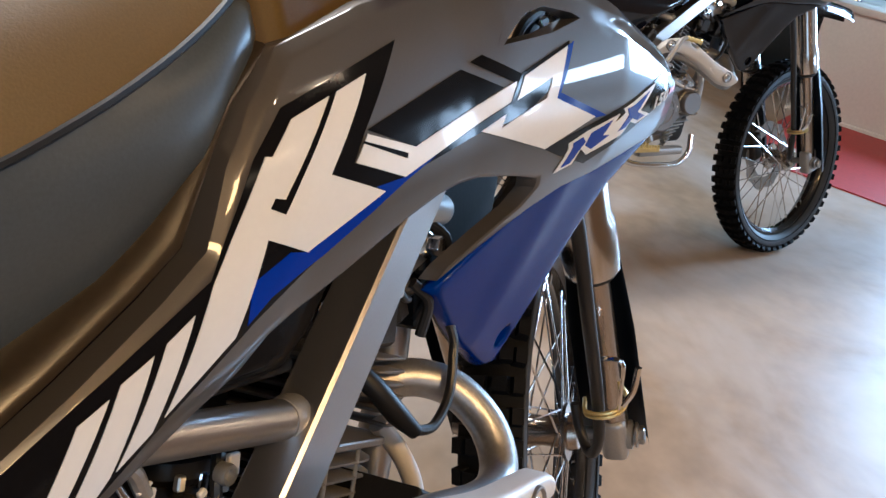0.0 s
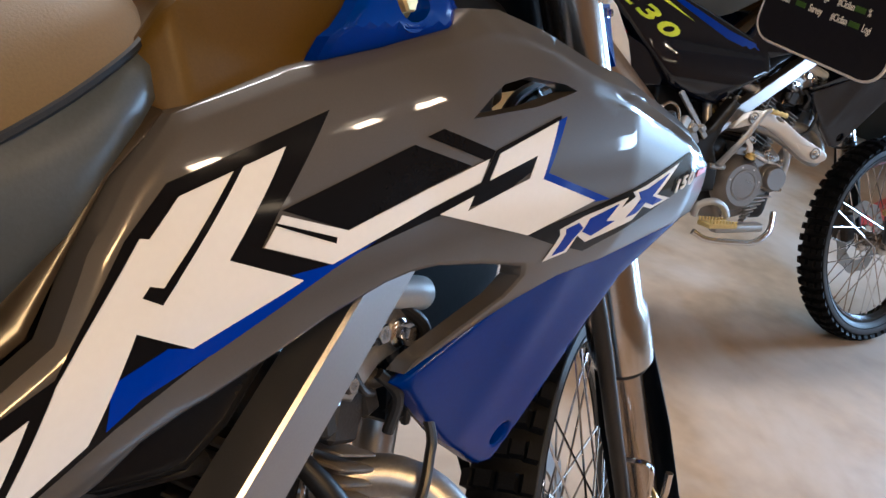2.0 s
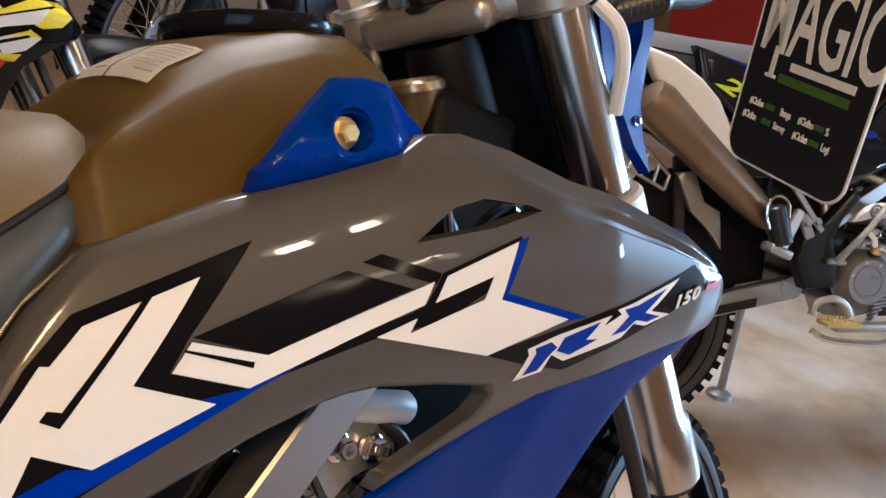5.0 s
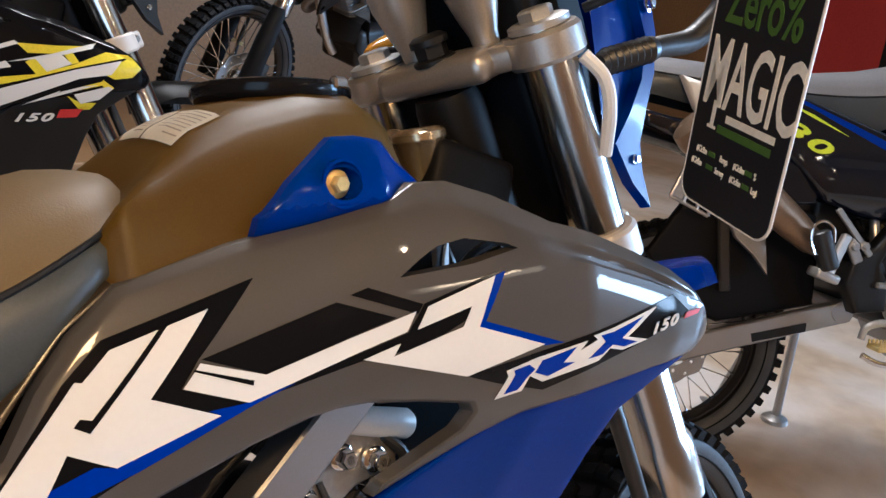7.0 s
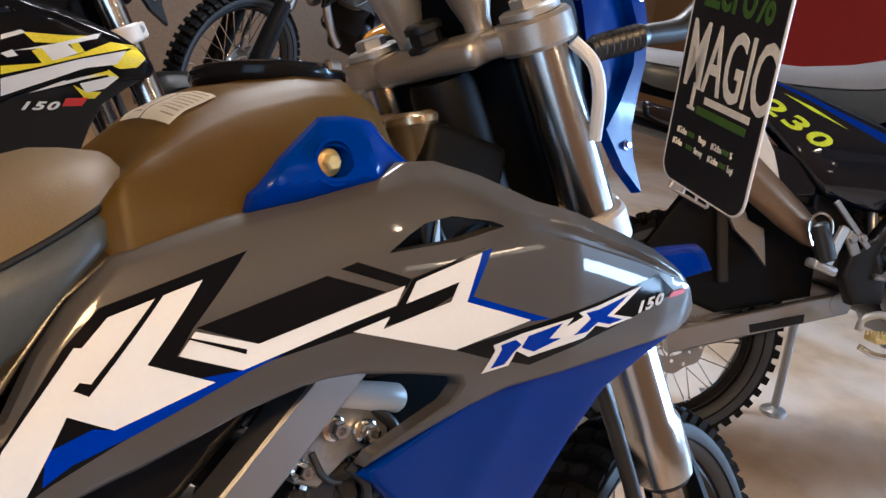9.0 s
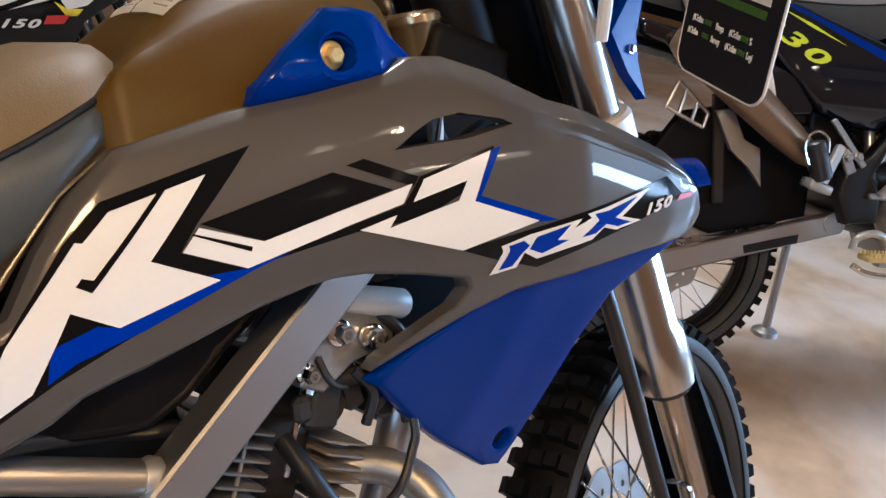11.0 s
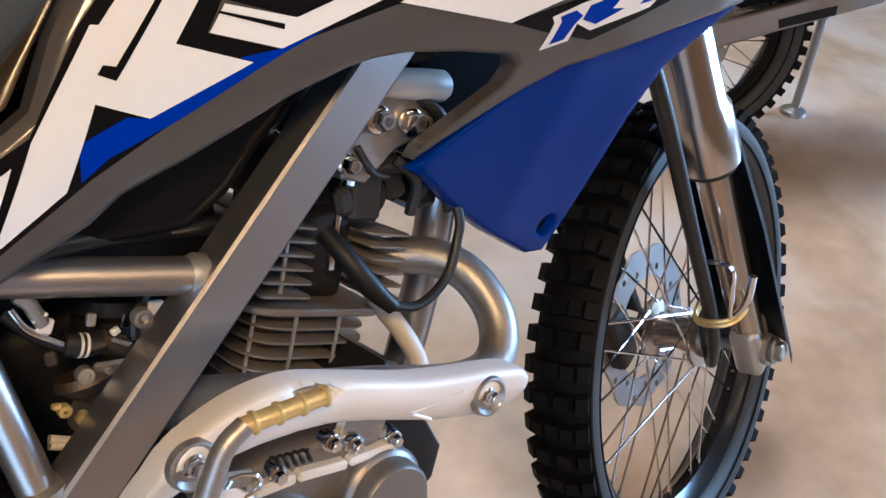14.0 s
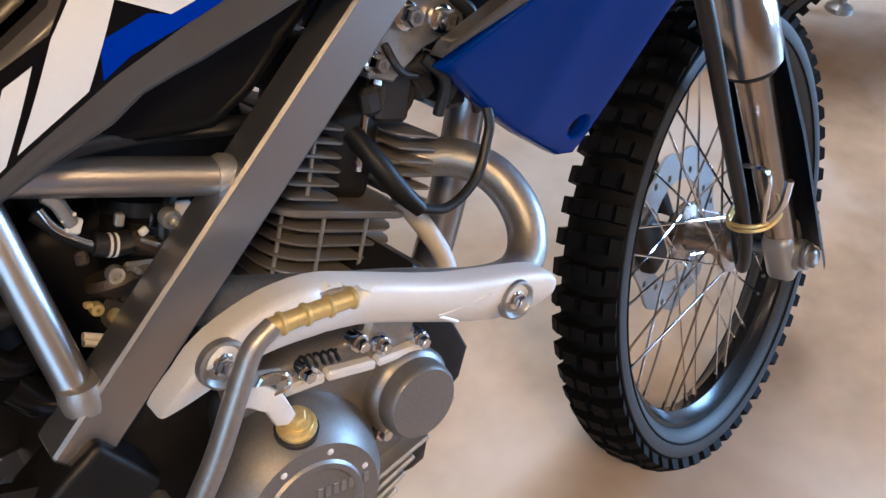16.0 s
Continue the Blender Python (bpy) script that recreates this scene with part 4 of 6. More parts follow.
        if decals:
            for nm, (material, lift, polys) in (DECALS if decals == "main" else STRIPES).items():
                for poly in polys:
                    panel_part(nm, (nm, decals, side, poly[0]), (poly, body_y, [], 0.0068, 0, 0.0004, lift + 0.0004, side, CREASES), material, sh)
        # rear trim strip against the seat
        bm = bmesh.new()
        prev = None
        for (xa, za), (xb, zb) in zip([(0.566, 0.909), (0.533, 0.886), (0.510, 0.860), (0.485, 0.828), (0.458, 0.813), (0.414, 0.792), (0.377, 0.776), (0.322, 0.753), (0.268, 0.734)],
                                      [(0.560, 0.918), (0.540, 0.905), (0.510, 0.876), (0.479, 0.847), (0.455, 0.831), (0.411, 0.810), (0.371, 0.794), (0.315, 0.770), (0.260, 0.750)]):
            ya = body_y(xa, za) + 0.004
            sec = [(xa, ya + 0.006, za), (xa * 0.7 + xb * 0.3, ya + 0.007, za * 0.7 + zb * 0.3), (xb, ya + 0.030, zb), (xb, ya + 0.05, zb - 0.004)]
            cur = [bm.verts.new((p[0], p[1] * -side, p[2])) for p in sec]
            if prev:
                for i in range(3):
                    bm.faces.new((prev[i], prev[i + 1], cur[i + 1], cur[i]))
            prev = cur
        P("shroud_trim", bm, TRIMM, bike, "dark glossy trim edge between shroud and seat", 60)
        # glossy black cover below the shroud
        bm = bmesh.new()
        panel(bm, [(0.735, 0.805), (0.684, 0.790), (0.639, 0.762), (0.603, 0.735), (0.572, 0.722), (0.509, 0.728), (0.460, 0.735), (0.400, 0.735), (0.400, 0.80), (0.60, 0.84), (0.70, 0.84)], lambda x, z: -0.098 - 0.1 * (0.8 - z) + 0.24 * max(0, 0.56 - x), [], 0.016, 0.012, 0.02, 0, side)
        P("side_cover", bm, GLOSSBLK, bike, "glossy black plastic side cover", 50)
        bm = bmesh.new()
        panel(bm, [(0.27, 0.700), (0.26, 0.67), (0.20, 0.665), (0.06, 0.740), (-0.16, 0.815), (-0.17, 0.850), (0.10, 0.800), (0.24, 0.745)], lambda x, z: -0.138 + 0.05 * max(0, 0.2 - x), [], 0.02, 0.008, 0.012, 0, side)
        P("tail_panel", bm, tail_mat or shroud_mat, bike, "", 50)
        # frame
        y = -0.112 * -side
        bm = bmesh.new()
        beam(bm, (0.751, y * 0.973, 0.8215), (0.4205, y * 0.973, 0.5580), 0.034, 0.034, (0, 1, 0), 0.0022)
        fr = P("frame_beam", bm, FRAMEM, bike, "silver square-section frame beam")
        bm = bmesh.new()
        rod(bm, (0.572, y * 0.97, 0.6930), (0.430, y * 0.62, 0.736), 0.0125, seg=24)
        part("cross_tube", bm, FRAMEM, fr)
        bm = bmesh.new()
        rod(bm, (0.434, y * 0.62, 0.732), (0.441, y, 0.58), 0.0120, seg=24)
        part("upright_tube", bm, FRAMEM, fr)
        bm = bmesh.new()
        rod(bm, (0.45, y * 0.6, 0.80), (-0.2, y * 0.6, 0.835), 0.011, seg=16)
        part("rear_tube", bm, FRAMEM, fr)
        bm = bmesh.new()
        lathe(bm, (0.560, y * 0.95, 0.6965), (0.94, 0, -0.30), [(0, 0.0130), (0.005, 0.0150), (0.012, 0.0142)], 20)
        part("weld_bead", bm, ALU, fr, "welded tube joint")
        bm = bmesh.new()
        lathe(bm, (0.4425, y, 0.606), (0, 0, -1), [(0, 0.0135), (0.008, 0.0155), (0.018, 0.0145)], 20)
        part("weld_bead", bm, ALU, fr, "welded tube joint")
        bm = bmesh.new()
        beam(bm, (0.825, y * 0.6, 0.905), (0.752, y, 0.797), 0.04, 0.028, (0, 1, 0), 0.004)
        P("frame_spar", bm, SHELLM)
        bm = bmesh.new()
        # added black sheet hides the tank so the vent looks dark inside
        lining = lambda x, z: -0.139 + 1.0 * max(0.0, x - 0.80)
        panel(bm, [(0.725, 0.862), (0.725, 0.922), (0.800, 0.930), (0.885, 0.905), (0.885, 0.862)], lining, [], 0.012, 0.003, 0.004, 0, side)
        liner = P("vent_dark_liner", bm, SHELLM, bike, "black lining behind the shroud's vent")
        bm = bmesh.new()
        panel(bm, [(0.818, 0.878), (0.828, 0.890), (0.866, 0.907), (0.852, 0.878)], lambda x, z: lining(x, z) - 0.006, [], 0.012, 0.001, 0.003, 0, side)
        part("vent_plate", bm, SATIN, liner, "bright plate behind the vent")
        for q in ([(0.810, 0.878), (0.835, 0.897), (0.872, 0.905)], [(0.822, 0.876), (0.848, 0.892), (0.880, 0.897)]):
            bm = bmesh.new()
            tube(bm, [(x, 0.1455 * side, z) for x, z in q], 0.0038, 8, 5)
            part("vent_hose", bm, HOSE, liner)
        bm = bmesh.new()
        rod(bm, (0.858, 0.146 * side, 0.899), (0.866, 0.146 * side, 0.893), 0.0042, seg=10)
        part("hose_ferrule", bm, CHROME, liner)
        bm = bmesh.new()
        block(bm, (0.425, y, 0.535), (0.06, 0.05, 0.06), Matrix.Rotation(-0.5, 3, "Y"), 0.006)
        fb = P("footrest_bracket", bm, BLACKP, bike, "black footrest bracket")
        bm = bmesh.new()
        block(bm, (0.36, y * 1.02, 0.555), (0.10, 0.02, 0.03), Matrix.Rotation(0.4, 3, "Y"), 0.005)
        part("bracket_arm", bm, BLACKP, fb)
        bm = bmesh.new()
        block(bm, (0.44, y * 1.35, 0.50), (0.05, 0.07, 0.014), None, 0.004)
        part("footrest", bm, STEEL, fb)
        # blue tank mount with a recessed bolt
        bm = bmesh.new()
        hole = [(0.718 + 0.0145 * math.cos(k), 0.9585 + 0.0115 * math.sin(k)) for k in np.linspace(0, 2 * math.pi, 18)[:-1]]
        mount_y = lambda x, z: -0.150 + 1.0 * max(0, 0.945 - z) + 0.34 * max(0, z - 0.955) - 0.02 * (x - 0.72) + 0.6 * max(0, x - 0.752)
        panel(bm, [(0.658, 0.918), (0.655, 0.941), (0.679, 0.963), (0.719, 0.991), (0.737, 0.991), (0.763, 0.986), (0.777, 0.972), (0.793, 0.962), (0.812, 0.950), (0.800, 0.938), (0.740, 0.928), (0.695, 0.920)], mount_y, [hole], 0.006, 0.0, 0.009, 0, side, (), lambda x, z: 0.0038)
        mt = P("tank_mount", bm, wing_mat, bike, "glossy blue tank mount cover with recessed bolt", 24)
        bm = bmesh.new()
        s = -side
        lathe(bm, (0.718, -0.1345 * s, 0.9585), (0, s * -1, 0), [(0, 0.017), (0.014, 0.0172), (0.014, 0.0150), (0.002, 0.0125), (0.002, 0.0005)], 24)
        part("recess", bm, wing_mat, mt)
        bm = bmesh.new()
        lathe(bm, (0.717, -0.138 * s, 0.9585), (0, s * -1, 0), [(0, 0.0100), (0.003, 0.0100), (0.004, 0.0085)], 24)
        lathe(bm, (0.717, -0.141 * s, 0.9585), (0, s * -1, 0), [(0, 0.0066), (0.006, 0.0066), (0.0075, 0.0052)], 6)
        part("mount_bolt", bm, BRASS, mt, "yellow zinc hexagon bolt")
        if number and side < 0:
            body, size, mm, material = number
            for k, digit in enumerate(body):
                text_part("digit", digit, size, mm @ Matrix.Translation((k * size * 0.60, 0, 0)), material, sh, "slanted digit of the model number", 0.0004, 0.35, "LEFT", 0.03)
    # seat
    bm = bmesh.new()
    rings = []
    for x, w, zt, zw, zs, ws in seat_rows:
        hf = [(0, zt), (w * 0.5, zt - (zt - zw) * 0.10), (w * 0.82, zt - (zt - zw) * 0.42), (w, zw)]
        rings.append([Vector((x, -y, z)) for y, z in hf[::-1]] + [Vector((x, y, z)) for y, z in hf[1:]])
    ring_loft(bm, [r + [Vector((r[0].x, 0.0, r[0].z - 0.004))] for r in rings])
    bmesh.ops.subdivide_edges(bm, edges=bm.edges[:], cuts=1, use_grid_fill=True, smooth=0.0)
    st = P("seat", bm, seat_mat or VINYLTOP, bike, "grained brown-black vinyl seat", 60)
    for side in (-1, 1):
        bm = bmesh.new()
        prev = None
        for x, w, zt, zw, zs, ws in seat_rows:
            sec = [(w - 0.001, zw), (w + (ws - w) * 0.45 + 0.004, zw - (zw - zs) * 0.3), (ws, zw - (zw - zs) * 0.75), (ws - 0.008, zs)]
            cur = [bm.verts.new((x + 0.0, y * side, z)) for y, z in sec]
            if prev:
                for i in range(3):
                    bm.faces.new((prev[i], prev[i + 1], cur[i + 1], cur[i]))
            prev = cur
        bmesh.ops.subdivide_edges(bm, edges=bm.edges[:], cuts=1, use_grid_fill=True, smooth=0.0)
        part("seat_flank", bm, VINYLSIDE, st, "smooth dark vinyl seat flank", 60)
        bm = bmesh.new()
        tube(bm, [(x, (w + 0.001) * side, zw) for x, w, zt, zw, zs, ws in seat_rows[1:]], 0.0022, 6, 4)
        part("seat_welt", bm, BLACKP, st)
    # tank
    bm = bmesh.new()
    ring_loft(bm, [tank_section(r) for r in TANK_ROWS])
    bmesh.ops.subdivide_edges(bm, edges=bm.edges[:], cuts=2, use_grid_fill=True, smooth=0.5)
    tk = P("fuel_tank", bm, TANK, bike, "matt black plastic fuel tank in warm light", 60)
    bm = bmesh.new()
    c, n = Vector((0.752, 0, 1.0215)), Vector((0.06, 0, 1))
    lathe(bm, c, n, [(0, 0.056), (0.003, 0.063), (0.007, 0.0655), (0.013, 0.0655), (0.0165, 0.063), (0.018, 0.058), (0.0165, 0.050), (0.0155, 0.046), (0.0165, 0.030), (0.0165, 0.004)], 48)
    cap = part("fuel_cap", bm, GLOSSBLK, tk, "round glossy black fuel cap")
    bm = bmesh.new()
    block(bm, c + Vector((0.0, 0, 0.0185)), (0.088, 0.024, 0.006), None, 0.003)
    part("cap_grip", bm, BLACKP, cap)
    bm = bmesh.new()
    block(bm, c + Vector((0.030, -0.056, 0.014)), (0.022, 0.007, 0.010), Matrix.Rotation(0.55, 3, "Z"), 0.002)
    part("lock_plate", bm, CHROME, cap)
    if decals == "main":
        for (xa, ya), (xb, yb), (xc, yc), (xd, yd) in (((0.633, -0.0155), (0.666, -0.018), (0.669, -0.073), (0.629, -0.078)), ((0.634, 0.030), (0.664, 0.032), (0.666, -0.015), (0.633, -0.0125))):
            def on_tank(u, v, lift):
                x = (xa * (1 - u) + xb * u) * (1 - v) + (xd * (1 - u) + xc * u) * v
                y = (ya * (1 - u) + yb * u) * (1 - v) + (yd * (1 - u) + yc * u) * v
                return Vector((x, y, tank_z(x, y) + lift))
            bm = bmesh.new()
            grid = [[bm.verts.new(on_tank(u, v, 0.0020)) for v in np.linspace(0, 1, 9)] for u in np.linspace(0, 1, 7)]
            for i in range(6):
                for j in range(8):
                    bm.faces.new((grid[i][j], grid[i + 1][j], grid[i + 1][j + 1], grid[i][j + 1]))
            bmesh.ops.solidify(bm, geom=bm.faces[:], thickness=-0.0006)
            sk = part("warning_sticker", bm, PAPER, tk, "cream paper warning sticker")
            bm = bmesh.new()
            for i in range(8):
                u, ln = 0.88 - 0.105 * i, (0.45, 0.8, 0.62, 0.74, 0.5, 0.7, 0.66, 0.4)[i]
                row = [(bm.verts.new(on_tank(u - 0.012, v, 0.0028)), bm.verts.new(on_tank(u + 0.012, v, 0.0028))) for v in np.linspace(0.94 - ln, 0.94, 7)]
                for q, r in zip(row, row[1:]):
                    bm.faces.new((q[0], q[1], r[1], r[0]))
            part("print_line", bm, INK, sk)
    # cast steering head, dark head cover and an added black block between tank and fork
    for sgn in (-1, 1):
        bm = bmesh.new()
        lathe(bm, (0.878, 0.030 * sgn, 0.998), (0.12, 0.0, -1), [(0, 0.020), (0.004, 0.026), (0.010, 0.026), (0.014, 0.023), (0.055, 0.018), (0.085, 0.016)], 20)
        lathe(bm, (0.900, 0.040 * sgn, 0.985), (0.05, 0.0, -1), [(0, 0.010), (0.003, 0.013), (0.05, 0.010)], 16)
        P("head_casting", bm, GUSSET, bike, "golden cast steering head gusset")
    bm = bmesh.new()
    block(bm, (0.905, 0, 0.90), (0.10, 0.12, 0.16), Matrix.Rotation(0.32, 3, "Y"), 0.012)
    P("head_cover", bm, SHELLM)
    # added block that closes the sight through to the far wing
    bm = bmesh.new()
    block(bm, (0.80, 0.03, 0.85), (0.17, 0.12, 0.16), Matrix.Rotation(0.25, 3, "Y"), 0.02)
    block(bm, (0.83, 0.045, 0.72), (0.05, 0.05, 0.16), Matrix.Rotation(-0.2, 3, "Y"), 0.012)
    P("inner_filler", bm, SHELLM)

    # added black sheets hide floor and fork, keeping this gap dark
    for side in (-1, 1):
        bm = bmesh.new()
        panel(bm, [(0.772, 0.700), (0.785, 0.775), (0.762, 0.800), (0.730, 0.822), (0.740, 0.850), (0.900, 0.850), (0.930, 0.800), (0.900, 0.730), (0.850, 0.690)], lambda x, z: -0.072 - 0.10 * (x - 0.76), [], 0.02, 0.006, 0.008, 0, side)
        P("dark_filler_sheet", bm, SHELLM, bike, "matt black inner guard behind the shroud")
    # ---- engine ----
    up, fd = Vector((0.40, 0, 0.916)), Vector((0.916, 0, -0.40))
    R3 = Matrix((fd, Vector((0, 1, 0)), up)).transposed()
    base = Vector((0.6445, 0.0, 0.5465))
    bm = bmesh.new()
    block(bm, base + up * 0.025, (0.086, 0.090, 0.09), R3, 0.012)
    cyl = P("cylinder", bm, ALUDARK, bike, "finned air-cooled cylinder barrel")
    for k in range(7):
        bm = bmesh.new()
        fin(bm, base + up * (-0.016 + 0.0116 * k), 0.117 - 0.002 * abs(k - 4), 0.136, 0.0026, R3, 0.030)
        part("cooling_fin", bm, FINM, cyl)
    bm = bmesh.new()
    for u, v in ((-0.022, -0.0665), (0.018, -0.0665), (-0.050, -0.052)):
        rod(bm, base + fd * u + Vector((0, v, 0)) - up * 0.01, base + fd * u + Vector((0, v, 0)) + up * 0.065, 0.0018, seg=8)
    part("fin_tie", bm, ALU, cyl)
    bm = bmesh.new()
    fin(bm, base + up * 0.0675, 0.129, 0.142, 0.006, R3, 0.022)
    part("head_gasket_plate", bm, FINM, cyl)
    bm = bmesh.new()
    block(bm, base + up * 0.112, (0.08, 0.075, 0.09), R3, 0.012)
    head = P("cylinder_head", bm, ALUDARK, bike, "dark cast cylinder head with fins")
    for k in range(6):
        for u0, u1 in ((-0.060, -0.0148), (0.046 - 0.0025 * k, 0.0725 + 0.0008 * k)):
            bm = bmesh.new()
            fin(bm, base + up * (0.080 + 0.0104 * k) + fd * ((u0 + u1) / 2), u1 - u0, 0.146 - 0.003 * k, 0.0026, R3, 0.005)
            part("head_fin", bm, FINM, head)
    bm = bmesh.new()
    rod(bm, base + up * 0.078 + fd * -0.040 + Vector((0, -0.066, 0)), base + up * 0.140 + fd * -0.040 + Vector((0, -0.062, 0)), 0.0018, seg=8)
    part("fin_tie", bm, ALU, head)
    bm = bmesh.new()
    lathe(bm, base + up * 0.162 + fd * 0.02 + Vector((0, -0.045, 0)), (0, -1, 0), [(0, 0.019), (0.024, 0.019), (0.029, 0.015)], 24)
    block(bm, base + up * 0.166, (0.10, 0.085, 0.05), R3, 0.012)
    part("cam_cover", bm, ALUDARK, head, "grey cam cover")
    bm = bmesh.new()
    rod(bm, base + up * 0.10 + fd * 0.005 + Vector((0, -0.06, 0)), base + up * 0.175 + fd * 0.0 + Vector((0, -0.062, 0)), 0.003, seg=8)
    bolt(bm, base + up * 0.165 + fd * -0.03 + Vector((0, -0.05, 0)), (0, -1, 0), 0.007)
    part("head_bolt", bm, CHROME, head)
    # plug cap and lead
    bm = bmesh.new()
    tube(bm, [(0.690, -0.060, 0.668), (0.695, -0.080, 0.648), (0.704, -0.092, 0.624), (0.716, -0.100, 0.604)], [0.0078, 0.0086, 0.0088, 0.0062], 12, 4)
    P("plug_cap", bm, BLACKP, bike, "black spark plug cap")
    bm = bmesh.new()
    tube(bm, [(0.714, -0.100, 0.606), (0.740, -0.102, 0.597), (0.771, -0.100, 0.608), (0.791, -0.095, 0.633), (0.799, -0.090, 0.656), (0.800, -0.065, 0.72)], 0.0042, 10, 6)
    P("ignition_lead", bm, HOSE, bike, "black ignition lead looped beside the head")
    # exhaust
    bm = bmesh.new()
    tube(bm, [(0.735, -0.020, 0.615), (0.767, -0.045, 0.614), (0.786, -0.065, 0.611), (0.801, -0.090, 0.597), (0.804, -0.115, 0.572), (0.793, -0.132, 0.549), (0.768, -0.142, 0.538), (0.72, -0.150, 0.552), (0.65, -0.152, 0.585), (0.59, -0.140, 0.605), (0.54, -0.08, 0.600), (0.47, 0.02, 0.575), (0.40, 0.02, 0.545), (0.33, -0.08, 0.545), (0.29, -0.13, 0.57)], 0.0165, 18, 6)
    P("exhaust_header", bm, STEEL, bike, "satin silver exhaust header pipe")
    bm = bmesh.new()
    lathe(bm, (0.29, -0.135, 0.565), (-0.82, -0.05, 0.575), [(0, 0.018), (0.03, 0.030), (0.10, 0.038), (0.42, 0.052), (0.45, 0.044), (0.46, 0.02)], 28)
    P("muffler", bm, muffler_mat or BLACKP)
    GUARD = [(0.464, 0.594), (0.481, 0.624), (0.500, 0.642), (0.540, 0.650), (0.578, 0.646), (0.613, 0.629), (0.673, 0.598), (0.755, 0.570), (0.767, 0.558), (0.762, 0.545), (0.748, 0.533), (0.718, 0.538), (0.668, 0.563), (0.602, 0.599), (0.545, 0.614), (0.508, 0.610), (0.480, 0.597)]
    mid = lambda x: np.interp(x, [0.45, 0.52, 0.6, 0.68, 0.77], [0.624, 0.636, 0.622, 0.58, 0.55])
    gy = lambda x, z: -0.197 + 0.55 * max(0, float(mid(x)) - 0.004 - z) + 5.0 * max(0, z - float(mid(x))) ** 2 + 0.012 * max(0, 0.50 - x) / 0.05
    bm = bmesh.new()
    slot = lambda cx, cz, a, b: [(cx + a * math.cos(k) * 0.9 - b * math.sin(k) * 0.4 * 0, cz - a * math.cos(k) * 0.35 + b * math.sin(k)) for k in np.linspace(0, 2 * math.pi, 13)[:-1]]
    panel(bm, soften(soften(GUARD, 0.22), 0.25), gy, [slot(0.588, 0.633, 0.015, 0.0035), slot(0.577, 0.603, 0.011, 0.003)], 0.008, 0.006, 0.016)
    hg = P("heat_guard", bm, SATIN, bike, "satin silver pressed exhaust heat guard", 38)
    for x, z in ((0.505, 0.629), (0.722, 0.561)):
        bm = bmesh.new()
        lathe(bm, (x, gy(x, z) + 0.002, z), (0, -1, 0), [(0, 0.0160), (0.0045, 0.0150), (0.005, 0.0135), (0.001, 0.0105), (0.001, 0.002)], 24)
        part("bolt_dish", bm, STEEL, hg)
        bm = bmesh.new()
        bolt(bm, (x, gy(x, z) + 0.001, z), (0, -1, 0), 0.0052, 0.007)
        part("guard_bolt", bm, CHROME, hg, "bright steel bolt")
    bm = bmesh.new()
    beam(bm, (0.700, gy(0.70, 0.57) - 0.001, 0.578), (0.655, gy(0.655, 0.58) - 0.001, 0.580), 0.003, 0.002, (0, 1, 0), 0.001)
    beam(bm, (0.655, gy(0.655, 0.58) - 0.001, 0.580), (0.672, gy(0.672, 0.57) - 0.001, 0.566), 0.003, 0.002, (0, 1, 0), 0.001)
    part("pressed_rib", bm, SATIN, hg)
    # kick starter
    bm = bmesh.new()
    tube(bm, [(0.440, -0.185, 0.505), (0.458, -0.205, 0.548), (0.480, -0.214, 0.585), (0.502, -0.218, 0.624), (0.516, -0.219, 0.645), (0.531, -0.219, 0.653)], [0.0090, 0.0076, 0.0072, 0.0068, 0.0064, 0.006], 14, 6)
    kk = P("kick_lever", bm, STEEL, bike, "bent steel kick-start lever")
    bm = bmesh.new()
    a, b = Vector((0.528, -0.219, 0.6525)), Vector((0.584, -0.219, 0.645))
    lathe(bm, a, b - a, [(0, 0.005), (0.003, 0.0056), (0.055, 0.0056), (0.0565, 0.004)], 16)
    for k in range(4):
        lathe(bm, a + (b - a) * (0.10 + 0.27 * k), b - a, [(0, 0.0056), (0.001, 0.0070), (0.0025, 0.0070), (0.0035, 0.0056)], 16)
    part("kick_pedal", bm, BRASS, kk, "ribbed yellow zinc kick pedal")
    # crankcase
    bm = bmesh.new()
    CASE = [(0.525, 0.545), (0.540, 0.560), (0.600, 0.552), (0.650, 0.543), (0.682, 0.512), (0.684, 0.468), (0.650, 0.424), (0.606, 0.375), (0.520, 0.350), (0.500, 0.385), (0.512, 0.46)]
    panel(bm, CASE, lambda x, z: -0.128, [], 0.02, 0.012, 0.12)
    cs = P("crankcase", bm, CASEM, bike, "cast aluminium crankcase")
    bm = bmesh.new()
    lathe(bm, (0.545, -0.125, 0.458), (0, -1, 0), [(0, 0.074), (0.012, 0.073), (0.028, 0.066), (0.038, 0.058), (0.043, 0.054), (0.0425, 0.041), (0.0445, 0.039), (0.0445, 0.035), (0.0425, 0.033), (0.0425, 0.002)], 44)
    cl = part("clutch_cover", bm, CASEM, cs, "round clutch cover with raised ring")
    for a in (15, 62, 108, 165):
        bm = bmesh.new()
        lathe(bm, (0.545 + 0.047 * math.cos(radians(a)), -0.1665, 0.458 + 0.047 * math.sin(radians(a))), (0, -1, 0), [(0, 0.0028), (0.0014, 0.0026), (0.002, 0.001)], 10)
        part("cover_dowel", bm, SATIN, cl)
    for k in range(7):
        bm = bmesh.new()
        block(bm, (0.552 + 0.0062 * k, -0.1680, 0.470 - 0.0016 * k), (0.0040, 0.0016, 0.0085), Matrix.Rotation(0.25, 3, "Y"), 0.0004)
        part("raised_mark", bm, STEEL, cl)
    bm = bmesh.new()
